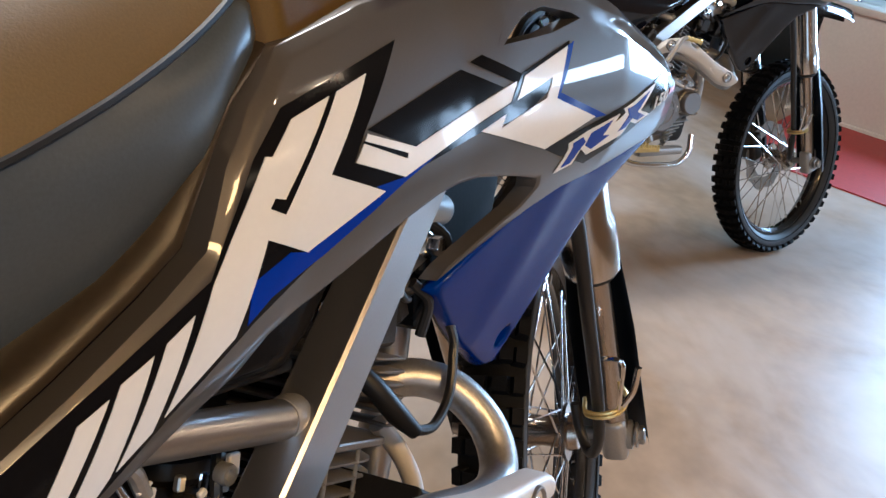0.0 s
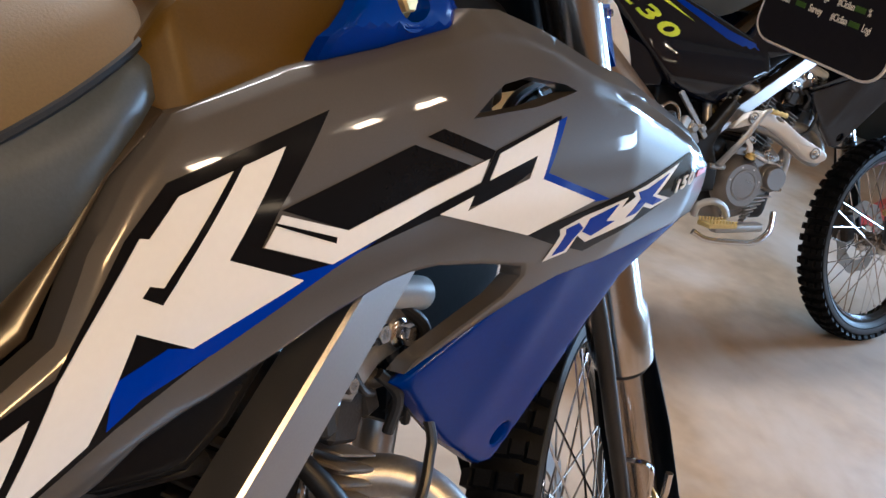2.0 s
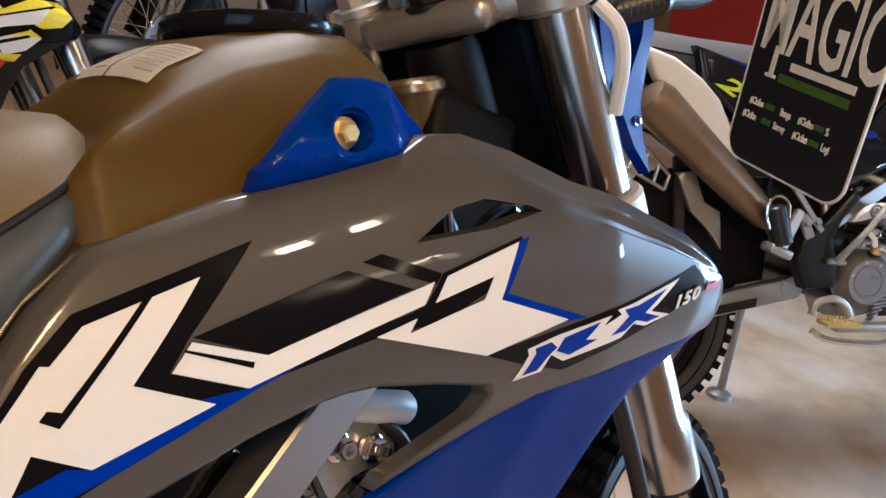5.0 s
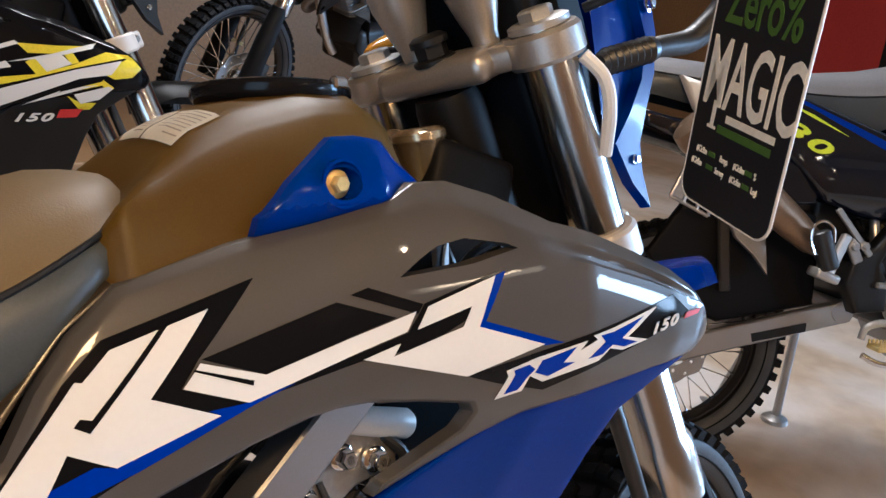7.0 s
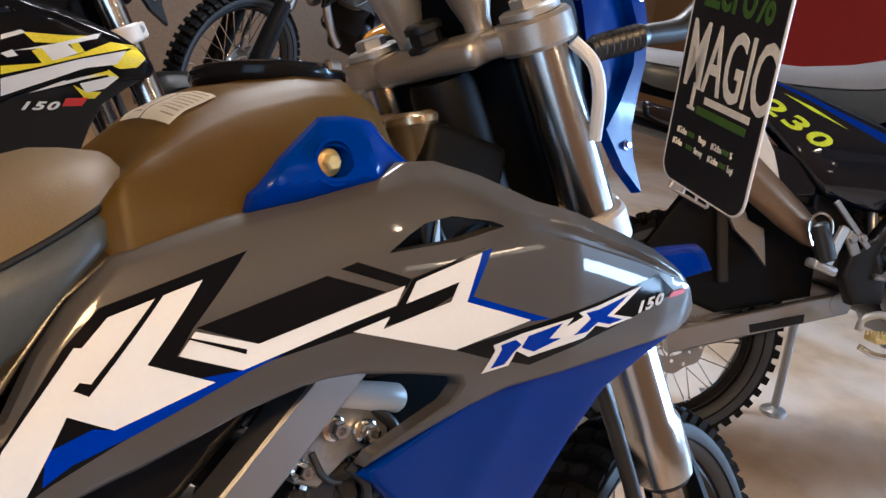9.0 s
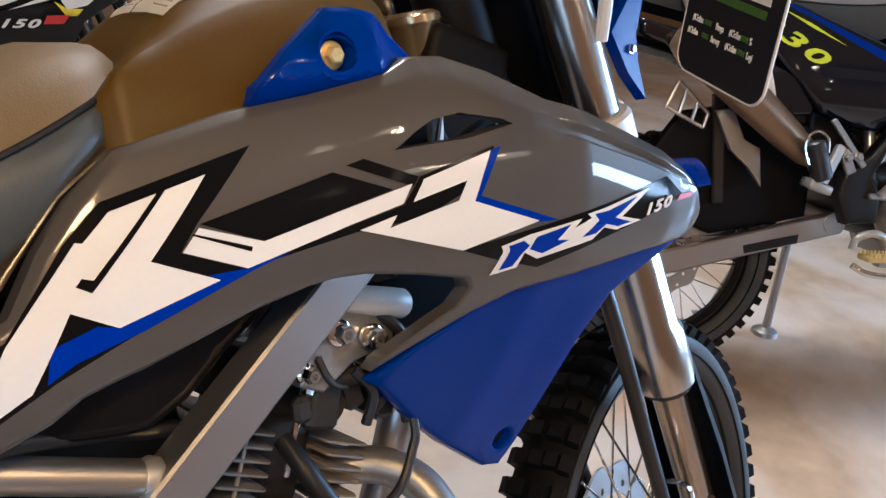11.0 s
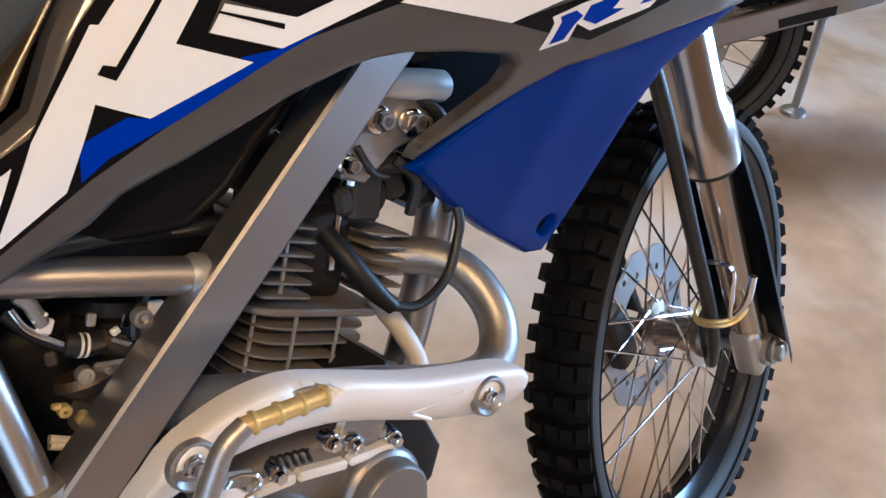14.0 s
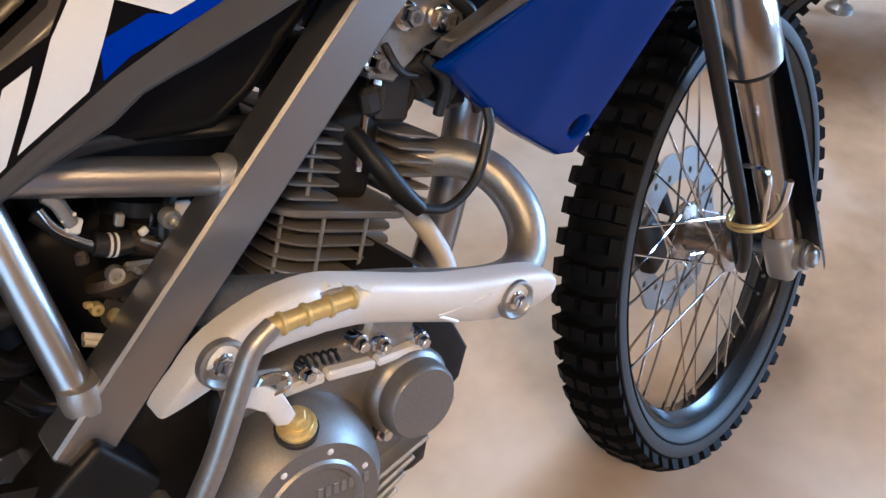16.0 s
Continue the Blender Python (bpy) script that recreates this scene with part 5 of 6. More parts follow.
    lathe(bm, (0.656, -0.125, 0.480), (0, -1, 0), [(0, 0.038), (0.010, 0.038), (0.014, 0.0355), (0.016, 0.0325), (0.028, 0.0315), (0.031, 0.029), (0.0305, 0.002)], 36)
    part("filter_cover", bm, CASEM, cs, "round oil filter cover")
    bm = bmesh.new()
    for k in range(7):
        z = 0.432 - 0.0105 * k
        beam(bm, (0.585, -0.138, z - 0.010), (0.664 - 0.017 * k ** 0.75, -0.134, z), 0.0042, 0.018, (0, 1, 0), 0.0014)
    part("case_rib", bm, ALU, cs, "cast cooling ribs on the crankcase")
    for x, z in ((0.624, 0.544), (0.676, 0.518), (0.628, 0.455), (0.690, 0.452), (0.642, 0.532), (0.578, 0.543), (0.60, 0.40), (0.53, 0.372)):
        if "case_bolt" not in MESHES:
            bm = bmesh.new()
            lathe(bm, (0, 0.006, 0), (0, -1, 0), [(0, 0.009), (0.008, 0.008), (0.010, 0.007)], 14)
            bolt(bm, (0, -0.003, 0), (0, -1, 0), 0.0052, 0.006)
            keep("case_bolt", bm)
        shared("case_bolt", "case_bolt", CHROME, cs, pose(x, -0.130, z))
    bm = bmesh.new()
    panel(bm, [(0.516, 0.584), (0.537, 0.574), (0.546, 0.563), (0.550, 0.545), (0.543, 0.540), (0.535, 0.544), (0.531, 0.558), (0.522, 0.566), (0.512, 0.570)], lambda x, z: -0.168 + 0.4 * max(0, z - 0.560), [], 0.006, 0.0015, 0.004)
    lever = part("clutch_arm", bm, SATIN, cs, "bright clutch release arm")
    bm = bmesh.new()
    tube(bm, [(0.531, -0.164, 0.578), (0.538, -0.165, 0.583), (0.550, -0.166, 0.578), (0.5525, -0.166, 0.572), (0.549, -0.166, 0.567), (0.540, -0.165, 0.566)], 0.0015, 6, 5)
    part("cable_loop", bm, CHROME, lever)
    bm = bmesh.new()
    block(bm, (0.540, -0.160, 0.578), (0.020, 0.006, 0.012), Matrix.Rotation(0.4, 3, "Y"), 0.002)
    part("cable_nipple", bm, STEEL, lever)
    bm = bmesh.new()
    lathe(bm, (0.551, -0.158, 0.524), (0, -0.35, 0.94), [(0, 0.0155), (0.004, 0.0155), (0.005, 0.0135)], 22)
    part("shaft_seal", bm, HOSE, lever)
    bm = bmesh.new()
    lathe(bm, (0.551, -0.160, 0.529), (0, -0.35, 0.94), [(0, 0.0140), (0.003, 0.0140), (0.004, 0.0115), (0.008, 0.0115)], 20)
    bolt(bm, (0.551, -0.163, 0.5365), (0, -0.35, 0.94), 0.0070, 0.005)
    part("arm_bolt", bm, BRASS, lever, "zinc shaft bolt")
    # cast ledges along the upper edge of the case
    for p0, p1, w in (((0.592, -0.131, 0.533), (0.632, -0.131, 0.521), 0.008), ((0.634, -0.131, 0.521), (0.678, -0.131, 0.513), 0.007), ((0.556, -0.131, 0.540), (0.590, -0.131, 0.534), 0.009)):
        bm = bmesh.new()
        beam(bm, p0, p1, w, 0.012, (0, 1, 0), 0.002)
        part("case_ledge", bm, SATIN, cs)
    bm = bmesh.new()
    block(bm, (0.655, -0.112, 0.536), (0.046, 0.030, 0.026), Matrix.Rotation(0.62, 3, "Y"), 0.004)
    part("breather_housing", bm, STEEL, cs)
    bm = bmesh.new()
    tube(bm, [(0.574 + 0.0010 * k, -0.140 + 0.005 * math.cos(k * 1.1), 0.5585 + 0.005 * math.sin(k * 1.1) - 0.0003 * k) for k in range(30)], 0.0012, 5, 2)
    part("return_spring", bm, HOSE, cs)
    # case body coloured black to imitate the dark behind the beam
    bm = bmesh.new()
    block(bm, (0.60, 0, 0.455), (0.20, 0.23, 0.17), Matrix.Rotation(0.12, 3, "Y"), 0.03)
    block(bm, (0.47, 0, 0.50), (0.14, 0.20, 0.14), None, 0.03)
    part("case_body", bm, BLACKP, cs)
    bm = bmesh.new()
    if skid:
        panel(bm, [(0.665, 0.560), (0.690, 0.575), (0.712, 0.555), (0.720, 0.505), (0.731, 0.473), (0.718, 0.448), (0.674, 0.420), (0.655, 0.401), (0.60, 0.35), (0.45, 0.31), (0.45, 0.36), (0.58, 0.39), (0.63, 0.44), (0.655, 0.50)], lambda x, z: -0.119, [], 0.02, 0.004, 0.24)
        P("skid_plate", bm, BLACKP, bike, "black skid plate under the engine")
    # frame tubes in front, horn tube, mounts
    bm = bmesh.new()
    tube(bm, [(0.905, 0, 0.86), (0.85, 0, 0.63), (0.775, 0, 0.47), (0.72, 0, 0.40)], 0.0185, 18, 6)
    P("down_tube", bm, FRAMEM, bike, "silver frame down tube")
    bm = bmesh.new()
    tube(bm, [(0.722, -0.062, 0.600), (0.738, -0.070, 0.566), (0.752, -0.072, 0.525), (0.752, -0.07, 0.48)], 0.0085, 12, 5)
    P("breather_pipe", bm, SATIN)
    bm = bmesh.new()
    panel(bm, [(0.690, 0.742), (0.705, 0.770), (0.745, 0.775), (0.790, 0.752), (0.785, 0.728), (0.745, 0.722), (0.715, 0.705), (0.695, 0.715)], lambda x, z: -0.090, [], 0.012, 0.003, 0.012)
    hb2 = P("engine_hanger", bm, STEEL, bike, "cast aluminium engine hanger with bolts")
    for x, z, r in ((0.731, 0.751, 0.0078), (0.761, 0.741, 0.0078), (0.698, 0.727, 0.0062)):
        bm = bmesh.new()
        bolt(bm, (x, -0.092, z), (0, -1, 0), r, 0.012)
        part("hanger_bolt", bm, CHROME, hb2)
    bm = bmesh.new()
    lathe(bm, (0.736, -0.086, 0.777), (1, 0, -0.3), [(0, 0.011), (0.05, 0.0125), (0.066, 0.0125), (0.070, 0.010), (0.072, 0.003)], 24)
    P("air_valve", bm, SATIN, bike, "bright metal air valve canister")
    bm = bmesh.new()
    for q in ([(0.80, -0.05, 0.80), (0.83, -0.07, 0.76), (0.81, -0.06, 0.70)], [(0.80, -0.03, 0.84), (0.82, -0.06, 0.80), (0.86, -0.05, 0.77)], [(0.76, -0.06, 0.72), (0.80, -0.07, 0.69), (0.82, -0.05, 0.64)], [(0.845, -0.04, 0.93), (0.87, -0.075, 0.88), (0.85, -0.06, 0.80), (0.83, -0.04, 0.7)]):
        tube(bm, q, 0.0045, 8, 5)
    P("wiring", bm, HOSE, bike, "black cables and hoses by the engine")
    bm = bmesh.new()
    lathe(bm, (0.725, -0.055, 0.70), (0.5, -0.6, 0.2), [(0, 0.012), (0.02, 0.012), (0.022, 0.008), (0.04, 0.007)], 14)
    P("coil_mount", bm, ALUDARK)
    bm = bmesh.new()
    block(bm, (0.80, -0.045, 0.715), (0.03, 0.02, 0.04), Matrix.Rotation(0.4, 3, "Y"), 0.004)
    bolt(bm, (0.795, -0.058, 0.712), (0, -1, 0), 0.006)
    P("horn_bracket", bm, ALUDARK)
    for c, size, turn, material in (((0.722, -0.072, 0.690), (0.030, 0.016, 0.040), 0.3, ALUDARK), ((0.752, -0.066, 0.700), (0.020, 0.014, 0.050), -0.2, ALUDARK), ((0.742, -0.076, 0.725), (0.024, 0.010, 0.012), 0.5, CHROME), ((0.785, -0.060, 0.690), (0.022, 0.030, 0.060), 0.15, BLACKP), ((0.700, -0.078, 0.694), (0.016, 0.012, 0.022), 0.0, ALUDARK), ((0.772, -0.082, 0.722), (0.014, 0.012, 0.020), 0.3, BLACKP), ((0.708, -0.082, 0.708), (0.008, 0.008, 0.014), 0.4, CHROME)):
        bm = bmesh.new()
        block(bm, c, size, Matrix.Rotation(turn, 3, "Y"), 0.004)
        P("head_casting", bm, material)
    for q, r in (([(0.745, -0.088, 0.715), (0.758, -0.094, 0.695), (0.752, -0.088, 0.668)], 0.0045), ([(0.770, -0.085, 0.760), (0.790, -0.095, 0.735), (0.786, -0.085, 0.70), (0.775, -0.07, 0.67)], 0.005), ([(0.712, -0.09, 0.735), (0.718, -0.096, 0.715), (0.735, -0.09, 0.705)], 0.003)):
        bm = bmesh.new()
        tube(bm, q, r, 10, 5)
        P("engine_hose", bm, HOSE)
    # carburettor and air box behind the frame triangle
    bm = bmesh.new()
    lathe(bm, (0.512, -0.040, 0.615), (0.3, 0, 0.95), [(0, 0.020), (0.01, 0.025), (0.05, 0.025), (0.055, 0.029), (0.065, 0.029), (0.07, 0.02)], 24)
    cb = P("carburettor", bm, BLACKP, bike, "dark carburettor body among hoses")

    def lump(nm, c, size, turn, material, bevel=0.003, text=""):
        bm = bmesh.new()
        block(bm, c, size, Matrix.Rotation(turn, 3, "Y"), bevel)
        return part(nm, bm, material, cb, text)

    def boss(nm, c, r, h, material, hole=0.5, text=""):
        bm = bmesh.new()
        lathe(bm, c, (0, -1, 0), [(0, r), (h * 0.8, r), (h, r * 0.88), (h, r * hole), (h * 0.4, r * hole * 0.95), (h * 0.4, 0.0005)], 20)
        return part(nm, bm, material, cb, text)

    lump("float_bowl", (0.508, -0.052, 0.622), (0.036, 0.030, 0.026), 0.35, CARBM, 0.008)
    lump("throttle_cam", (0.522, -0.066, 0.647), (0.034, 0.010, 0.012), 0.45, CARBM)
    boss("cover_screw", (0.549, -0.064, 0.667), 0.0055, 0.008, CHROME, 0.3)
    boss("drain_screw", (0.484, -0.066, 0.612), 0.0050, 0.006, BRASS, 0.3)
    lump("small_nut", (0.527, -0.068, 0.666), (0.006, 0.006, 0.010), 0.5, CHROME, 0.001)
    lump("shaft_boss", (0.489, -0.078, 0.583), (0.018, 0.01, 0.012), 0.1, ALUDARK, 0.003)
    boss("idle_screw", (0.525, -0.076, 0.655), 0.0040, 0.010, CHROME, 0.3)
    boss("drain_plug", (0.473, -0.075, 0.628), 0.0045, 0.006, BRASS, 0.3)
    for nm, pts, r, material in (("overflow_pipe", [(0.463, -0.078, 0.705), (0.466, -0.080, 0.694), (0.471, -0.081, 0.686), (0.484, -0.081, 0.673)], 0.0026, CHROME), ("marked_hose", [(0.485, -0.078, 0.671), (0.495, -0.079, 0.666), (0.506, -0.077, 0.663)], 0.0078, HOSE),
                                 ("loom_hose", [(0.470, -0.085, 0.735), (0.495, -0.088, 0.737), (0.540, -0.086, 0.728), (0.598, -0.080, 0.712)], 0.0065, HOSE), ("vent_pipe", [(0.458, -0.080, 0.611), (0.466, -0.080, 0.606), (0.475, -0.080, 0.601)], 0.0032, SATIN)):
        bm = bmesh.new()
        tube(bm, pts, r, 12, 6)
        part(nm, bm, material, cb)
    for x, z in ((0.492, 0.6675), (0.4955, 0.666)):
        bm = bmesh.new()
        lathe(bm, (x, -0.0795, z), (0.85, 0, -0.4), [(0, 0.0080), (0.0016, 0.0080)], 14)
        part("hose_mark", bm, SATIN, cb)
    lump("cable_bracket", (0.5445, -0.078, 0.669), (0.010, 0.004, 0.014), 0.30, SATIN, 0.001)
    bm = bmesh.new()
    lathe(bm, (0.494, -0.062, 0.640), (0.0, -0.25, -0.97), [(0, 0.019), (0.006, 0.021), (0.010, 0.018), (0.016, 0.010), (0.018, 0.002)], 24)
    part("bowl_cup", bm, CARBM, cb, "grey-brown float bowl")
    lump("carb_flange", (0.516, -0.074, 0.656), (0.026, 0.010, 0.012), 0.72, CARBM, 0.003)
    lump("flange_lip", (0.520, -0.080, 0.656), (0.020, 0.003, 0.003), 0.72, ALU, 0.001)
    lump("throttle_plate", (0.507, -0.077, 0.642), (0.022, 0.005, 0.011), 0.30, STEEL, 0.002)
    lump("plate_notch", (0.512, -0.081, 0.641), (0.010, 0.002, 0.002), -0.5, SHELLM, 0.0005)
    boss("plate_screw", (0.505, -0.080, 0.643), 0.0025, 0.003, ALU, 0.4)
    boss("lever_eye", (0.490, -0.080, 0.648), 0.0060, 0.006, STEEL, 0.55)
    boss("cable_eye", (0.534, -0.078, 0.6695), 0.0068, 0.008, ALU, 0.55)
    lump("cable_bracket_foot", (0.536, -0.076, 0.660), (0.010, 0.004, 0.010), 0.4, STEEL, 0.001)
    lump("choke_tab", (0.505, -0.076, 0.679), (0.006, 0.005, 0.009), 0.4, STEEL, 0.001)
    lump("choke_clip", (0.516, -0.080, 0.667), (0.006, 0.004, 0.005), -0.3, SATIN, 0.001)
    lump("strap_end", (0.4775, -0.082, 0.689), (0.009, 0.004, 0.010), 0.55, SATIN, 0.001)
    lump("strap_tip", (0.4760, -0.083, 0.6955), (0.010, 0.003, 0.002), -0.2, SATIN, 0.0005)
    lump("wire_clip", (0.4755, -0.078, 0.6650), (0.008, 0.006, 0.010), 0.1, CARBM, 0.002)
    lump("bleed_screw", (0.469, -0.080, 0.634), (0.006, 0.005, 0.004), 0.3, BRASS, 0.001)
    bm = bmesh.new()
    rod(bm, (0.459, -0.080, 0.615), (0.471, -0.080, 0.607), 0.0028, seg=10)
    part("link_rod", bm, SATIN, cb)
    bm = bmesh.new()
    tube(bm, [(0.468, -0.080, 0.713), (0.473, -0.081, 0.706), (0.475, -0.081, 0.698), (0.477, -0.081, 0.690)], 0.0048, 10, 4)
    part("earth_strap", bm, STEEL, cb)
    # pale cyan bar modelled in place of a thin highlight
    lump("cyan_highlight", (0.515, -0.080, 0.7290), (0.026, 0.005, 0.004), 0.32, CYANHI, 0.001)
    bm = bmesh.new()
    tube(bm, [(0.460, -0.07, 0.700), (0.472, -0.075, 0.682), (0.486, -0.078, 0.669)], 0.0045, 10, 5)
    part("fuel_pipe", bm, HOSE, cb)
    bm = bmesh.new()
    tube(bm, [(0.484, -0.078, 0.670), (0.500, -0.075, 0.661), (0.520, -0.068, 0.655)], 0.0058, 10, 5)
    part("fuel_hose", bm, HOSE, cb)
    bm = bmesh.new()
    tube(bm, [(0.560, -0.06, 0.690), (0.535, -0.075, 0.672), (0.528, -0.078, 0.655), (0.540, -0.07, 0.630)], 0.004, 8, 5)
    part("throttle_cable_end", bm, HOSE, cb)
    for x, z, r, material in ((0.398, 0.640, 0.010, GLOSSBLK), (0.410, 0.607, 0.013, GLOSSBLK), (0.425, 0.570, 0.012, HOSE), (0.400, 0.675, 0.009, HOSE)):
        bm = bmesh.new()
        tube(bm, [(x, -0.082, z), (x + 0.014, -0.084, z - 0.020), (x + 0.030, -0.078, z - 0.024)], r, 12, 4)
        part("drain_hose", bm, material, cb)
    bm = bmesh.new()
    block(bm, (0.365, 0, 0.645), (0.13, 0.12, 0.22), None, 0.02)
    ab = P("air_box", bm, BLACKP, bike, "black air box behind the carburettor")
    for c, size in (((0.55, 0.05, 0.68), (0.18, 0.10, 0.14)), ((0.50, 0.02, 0.60), (0.14, 0.08, 0.14))):
        bm = bmesh.new()
        block(bm, c, size, None, 0.02)
        part("intake_duct", bm, BLACKP, ab)

    # ---- rear ----
    bm = bmesh.new()
    for sgn in (-1, 1):
        beam(bm, (0.42, 0.075 * sgn, 0.42), (-0.03, 0.085 * sgn, 0.285), 0.056, 0.024, (0, 1, 0), 0.004)
    rod(bm, (0.40, -0.09, 0.415), (0.40, 0.09, 0.415), 0.028)
    P("swingarm", bm, FRAMEM, bike, "silver box-section swingarm")
    bm = bmesh.new()
    prev = None
    for x, z, w in ((0.20, 0.74, 0.10), (0.0, 0.79, 0.105), (-0.2, 0.83, 0.10), (-0.4, 0.85, 0.085), (-0.55, 0.83, 0.06)):
        cur = [bm.verts.new((x, u * w, z - 0.03 * u * u)) for u in np.linspace(-1, 1, 9)]
        if prev:
            for i in range(8):
                bm.faces.new((prev[i], prev[i + 1], cur[i + 1], cur[i]))
        prev = cur
    bmesh.ops.solidify(bm, geom=bm.faces[:], thickness=0.004)
    P("rear_fender", bm, wing_mat, bike, "", 50)
    bm = bmesh.new()
    tube(bm, [(0.36, 0.13, 0.42), (0.30, 0.19, 0.22), (0.26, 0.23, 0.078)], 0.010, 10, 4)
    block(bm, (0.255, 0.233, 0.074), (0.06, 0.045, 0.006), Matrix.Rotation(0.288, 3, "X"), 0.002)
    P("side_stand", bm, STEEL)
    return bike


def stance(x, y, heading, lean, z=0.0):
    return pose(x, y, z) @ Matrix.Rotation(radians(heading), 4, "Z") @ Matrix.Rotation(radians(-lean), 4, "X")




STRIPES = {
    "yellow_stripe": (YELLOWDEC, 0.0004, [[(0.801, 0.808), (0.863, 0.812), (0.927, 0.828), (0.983, 0.85), (1.024, 0.845), (1.041, 0.823), (1.019, 0.839), (0.927, 0.82), (0.801, 0.794)],
        [(0.983, 0.808), (0.99, 0.824), (1.029, 0.842), (1.046, 0.821), (1.028, 0.805), (0.996, 0.802)],
        [(0.839, 0.865), (0.901, 0.86), (0.959, 0.86), (0.902, 0.846), (0.855, 0.848)],
        [(0.85, 0.833), (0.867, 0.81), (0.885, 0.814), (0.865, 0.841)],
        [(0.917, 0.775), (0.941, 0.751), (0.959, 0.751), (0.968, 0.762), (0.941, 0.763)],
        [(0.917, 0.792), (0.975, 0.802), (0.996, 0.787), (0.982, 0.782), (0.975, 0.792), (0.938, 0.785)],
        [(0.909, 0.849), (0.923, 0.828), (0.936, 0.832), (0.924, 0.851)]]),
    "white_stripe": (WHITEDEC, 0.0008, [[(0.801, 0.787), (0.927, 0.819), (1.01, 0.835), (0.99, 0.81), (0.936, 0.804), (0.855, 0.776), (0.803, 0.758)],
        [(0.865, 0.839), (0.907, 0.845), (0.924, 0.829), (0.882, 0.816)],
        [(0.82, 0.833), (0.891, 0.846), (0.97, 0.867), (0.961, 0.856), (0.891, 0.84)],
        [(0.846, 0.762), (0.902, 0.783), (0.937, 0.79), (0.968, 0.793), (0.9, 0.775)],
        [(0.805, 0.86), (0.836, 0.869), (0.843, 0.864), (0.804, 0.852)],
        [(0.801, 0.829), (0.82, 0.835), (0.828, 0.825), (0.812, 0.822)],
        [(0.928, 0.777), (0.986, 0.79), (0.994, 0.786), (0.973, 0.768), (0.941, 0.761)]]),
    "black_stripe": (BLACKDEC, 0.0012, [[(0.801, 0.792), (0.927, 0.822), (1.018, 0.84), (1.016, 0.836), (0.927, 0.819), (0.802, 0.788)],
        [(0.916, 0.792), (0.975, 0.802), (0.975, 0.799), (0.902, 0.781)]]),
}


def on_body(x, z, slope):
    """A pose on the right side body: text runs forward along slope, facing out."""
    o = Vector((x, body_y(x, z), z))
    xd = Vector((1.0, (body_y(x + 0.01, z + 0.01 * slope) - o.y) / 0.01, slope)).normalized()
    zd = Vector((0, (body_y(x, z + 0.01) - o.y) / 0.01, 1.0))
    n = xd.cross(zd).normalized()
    m = Matrix((xd, n.cross(xd), n)).transposed().to_4x4()
    m.translation = o + n * 0.0022
    return m


main_bike = dirt_bike("grey and blue dirt bike with white graphics on its side stand", stance(-0.214, 0.245, 6.0, 16.5), number=("150", 0.0128, on_body(0.9640, 0.8147, 0.15) @ Matrix.Diagonal((1.45, 1, 1, 1)), WHITEDEC))
shroud_right = next(o for o in main_bike.children if o.name.startswith("shroud"))
bm = bmesh.new()
panel(bm, [(1.0060, 0.8214), (1.0100, 0.8262), (1.0330, 0.8262), (1.0280, 0.8222)], body_y, [], 0.01, 0, 0.0004, 0.0016)
part("red_dash", bm, REDDEC, shroud_right)

BROWNMETAL = mat("heat_tinted_steel", (0.22, 0.15, 0.10), 0.4, 0.7, 0.15, 40)
NAVY = mat("navy_gloss_plastic", (0.003, 0.005, 0.012), 0.10, 0.0, 0.1, 20, 0.0, 0.3, 260, 0.5)
SEATGREY = mat("grey_seat_vinyl", (0.10, 0.10, 0.11), 0.6, 0.0, 0.1, 50, 0.2)

# the black and blue bike across the aisle, steered to its left
side_face = lambda x, z, slope, sx=1.0: Matrix.Translation((x, -0.1435, z)) @ Matrix(((math.cos(slope), -math.sin(slope), 0, 0), (0, 0, -1, 0), (math.sin(slope), math.cos(slope), 0, 0), (0, 0, 0, 1))) @ Matrix.Diagonal((sx, 1, 1, 1))
second = dirt_bike("black and blue dirt bike with neon numbers across the aisle", stance(1.807, 1.155, -29.2, 11.1) @ Matrix.Scale(0.983, 4), shroud_mat=NAVY, wing_mat=NAVY, decals=None, steer=0.18, tail_mat=NAVY, seat_mat=SEATGREY,
                   number=("230", 0.048, side_face(0.082, 0.868, -0.46, 2.35), NEON), muffler_mat=BROWNMETAL, seat_lift=0.055, skid=False)


def flat_part(name, poly, y, material, parent, label="", roll=0.0, thick=0.0004):
    bm = bmesh.new()
    panel(bm, poly, lambda x, z: y, [], 0.02, roll, thick)
    return part(name, bm, material, parent, label)


bm = bmesh.new()
panel(bm, [(0.03, 0.945), (0.20, 0.912), (0.42, 0.845), (0.56, 0.80), (0.56, 0.74), (0.485, 0.695), (0.43, 0.645), (0.36, 0.655), (0.275, 0.678), (0.21, 0.745), (0.13, 0.815), (0.06, 0.87)], lambda x, z: -0.142 - 0.020 * math.sin(math.pi * min(max((0.79 - z) / 0.13, 0.0), 1.0)) * min(1.0, max(0.0, x - 0.18) / 0.10), [], 0.014, 0.012, 0.03)
side_panel = part("side_panel", bm, NAVY, second, "glossy black side panel", 50)
flat_part("neon_stripe", [(0.145, 0.899), (0.22, 0.874), (0.315, 0.832), (0.22, 0.866)], -0.1426, NEON, side_panel)
flat_part("blue_stripe", [(0.09, 0.930), (0.20, 0.901), (0.42, 0.826), (0.55, 0.795), (0.55, 0.775), (0.42, 0.805), (0.22, 0.885)], -0.1424, BLUEDEC, side_panel)
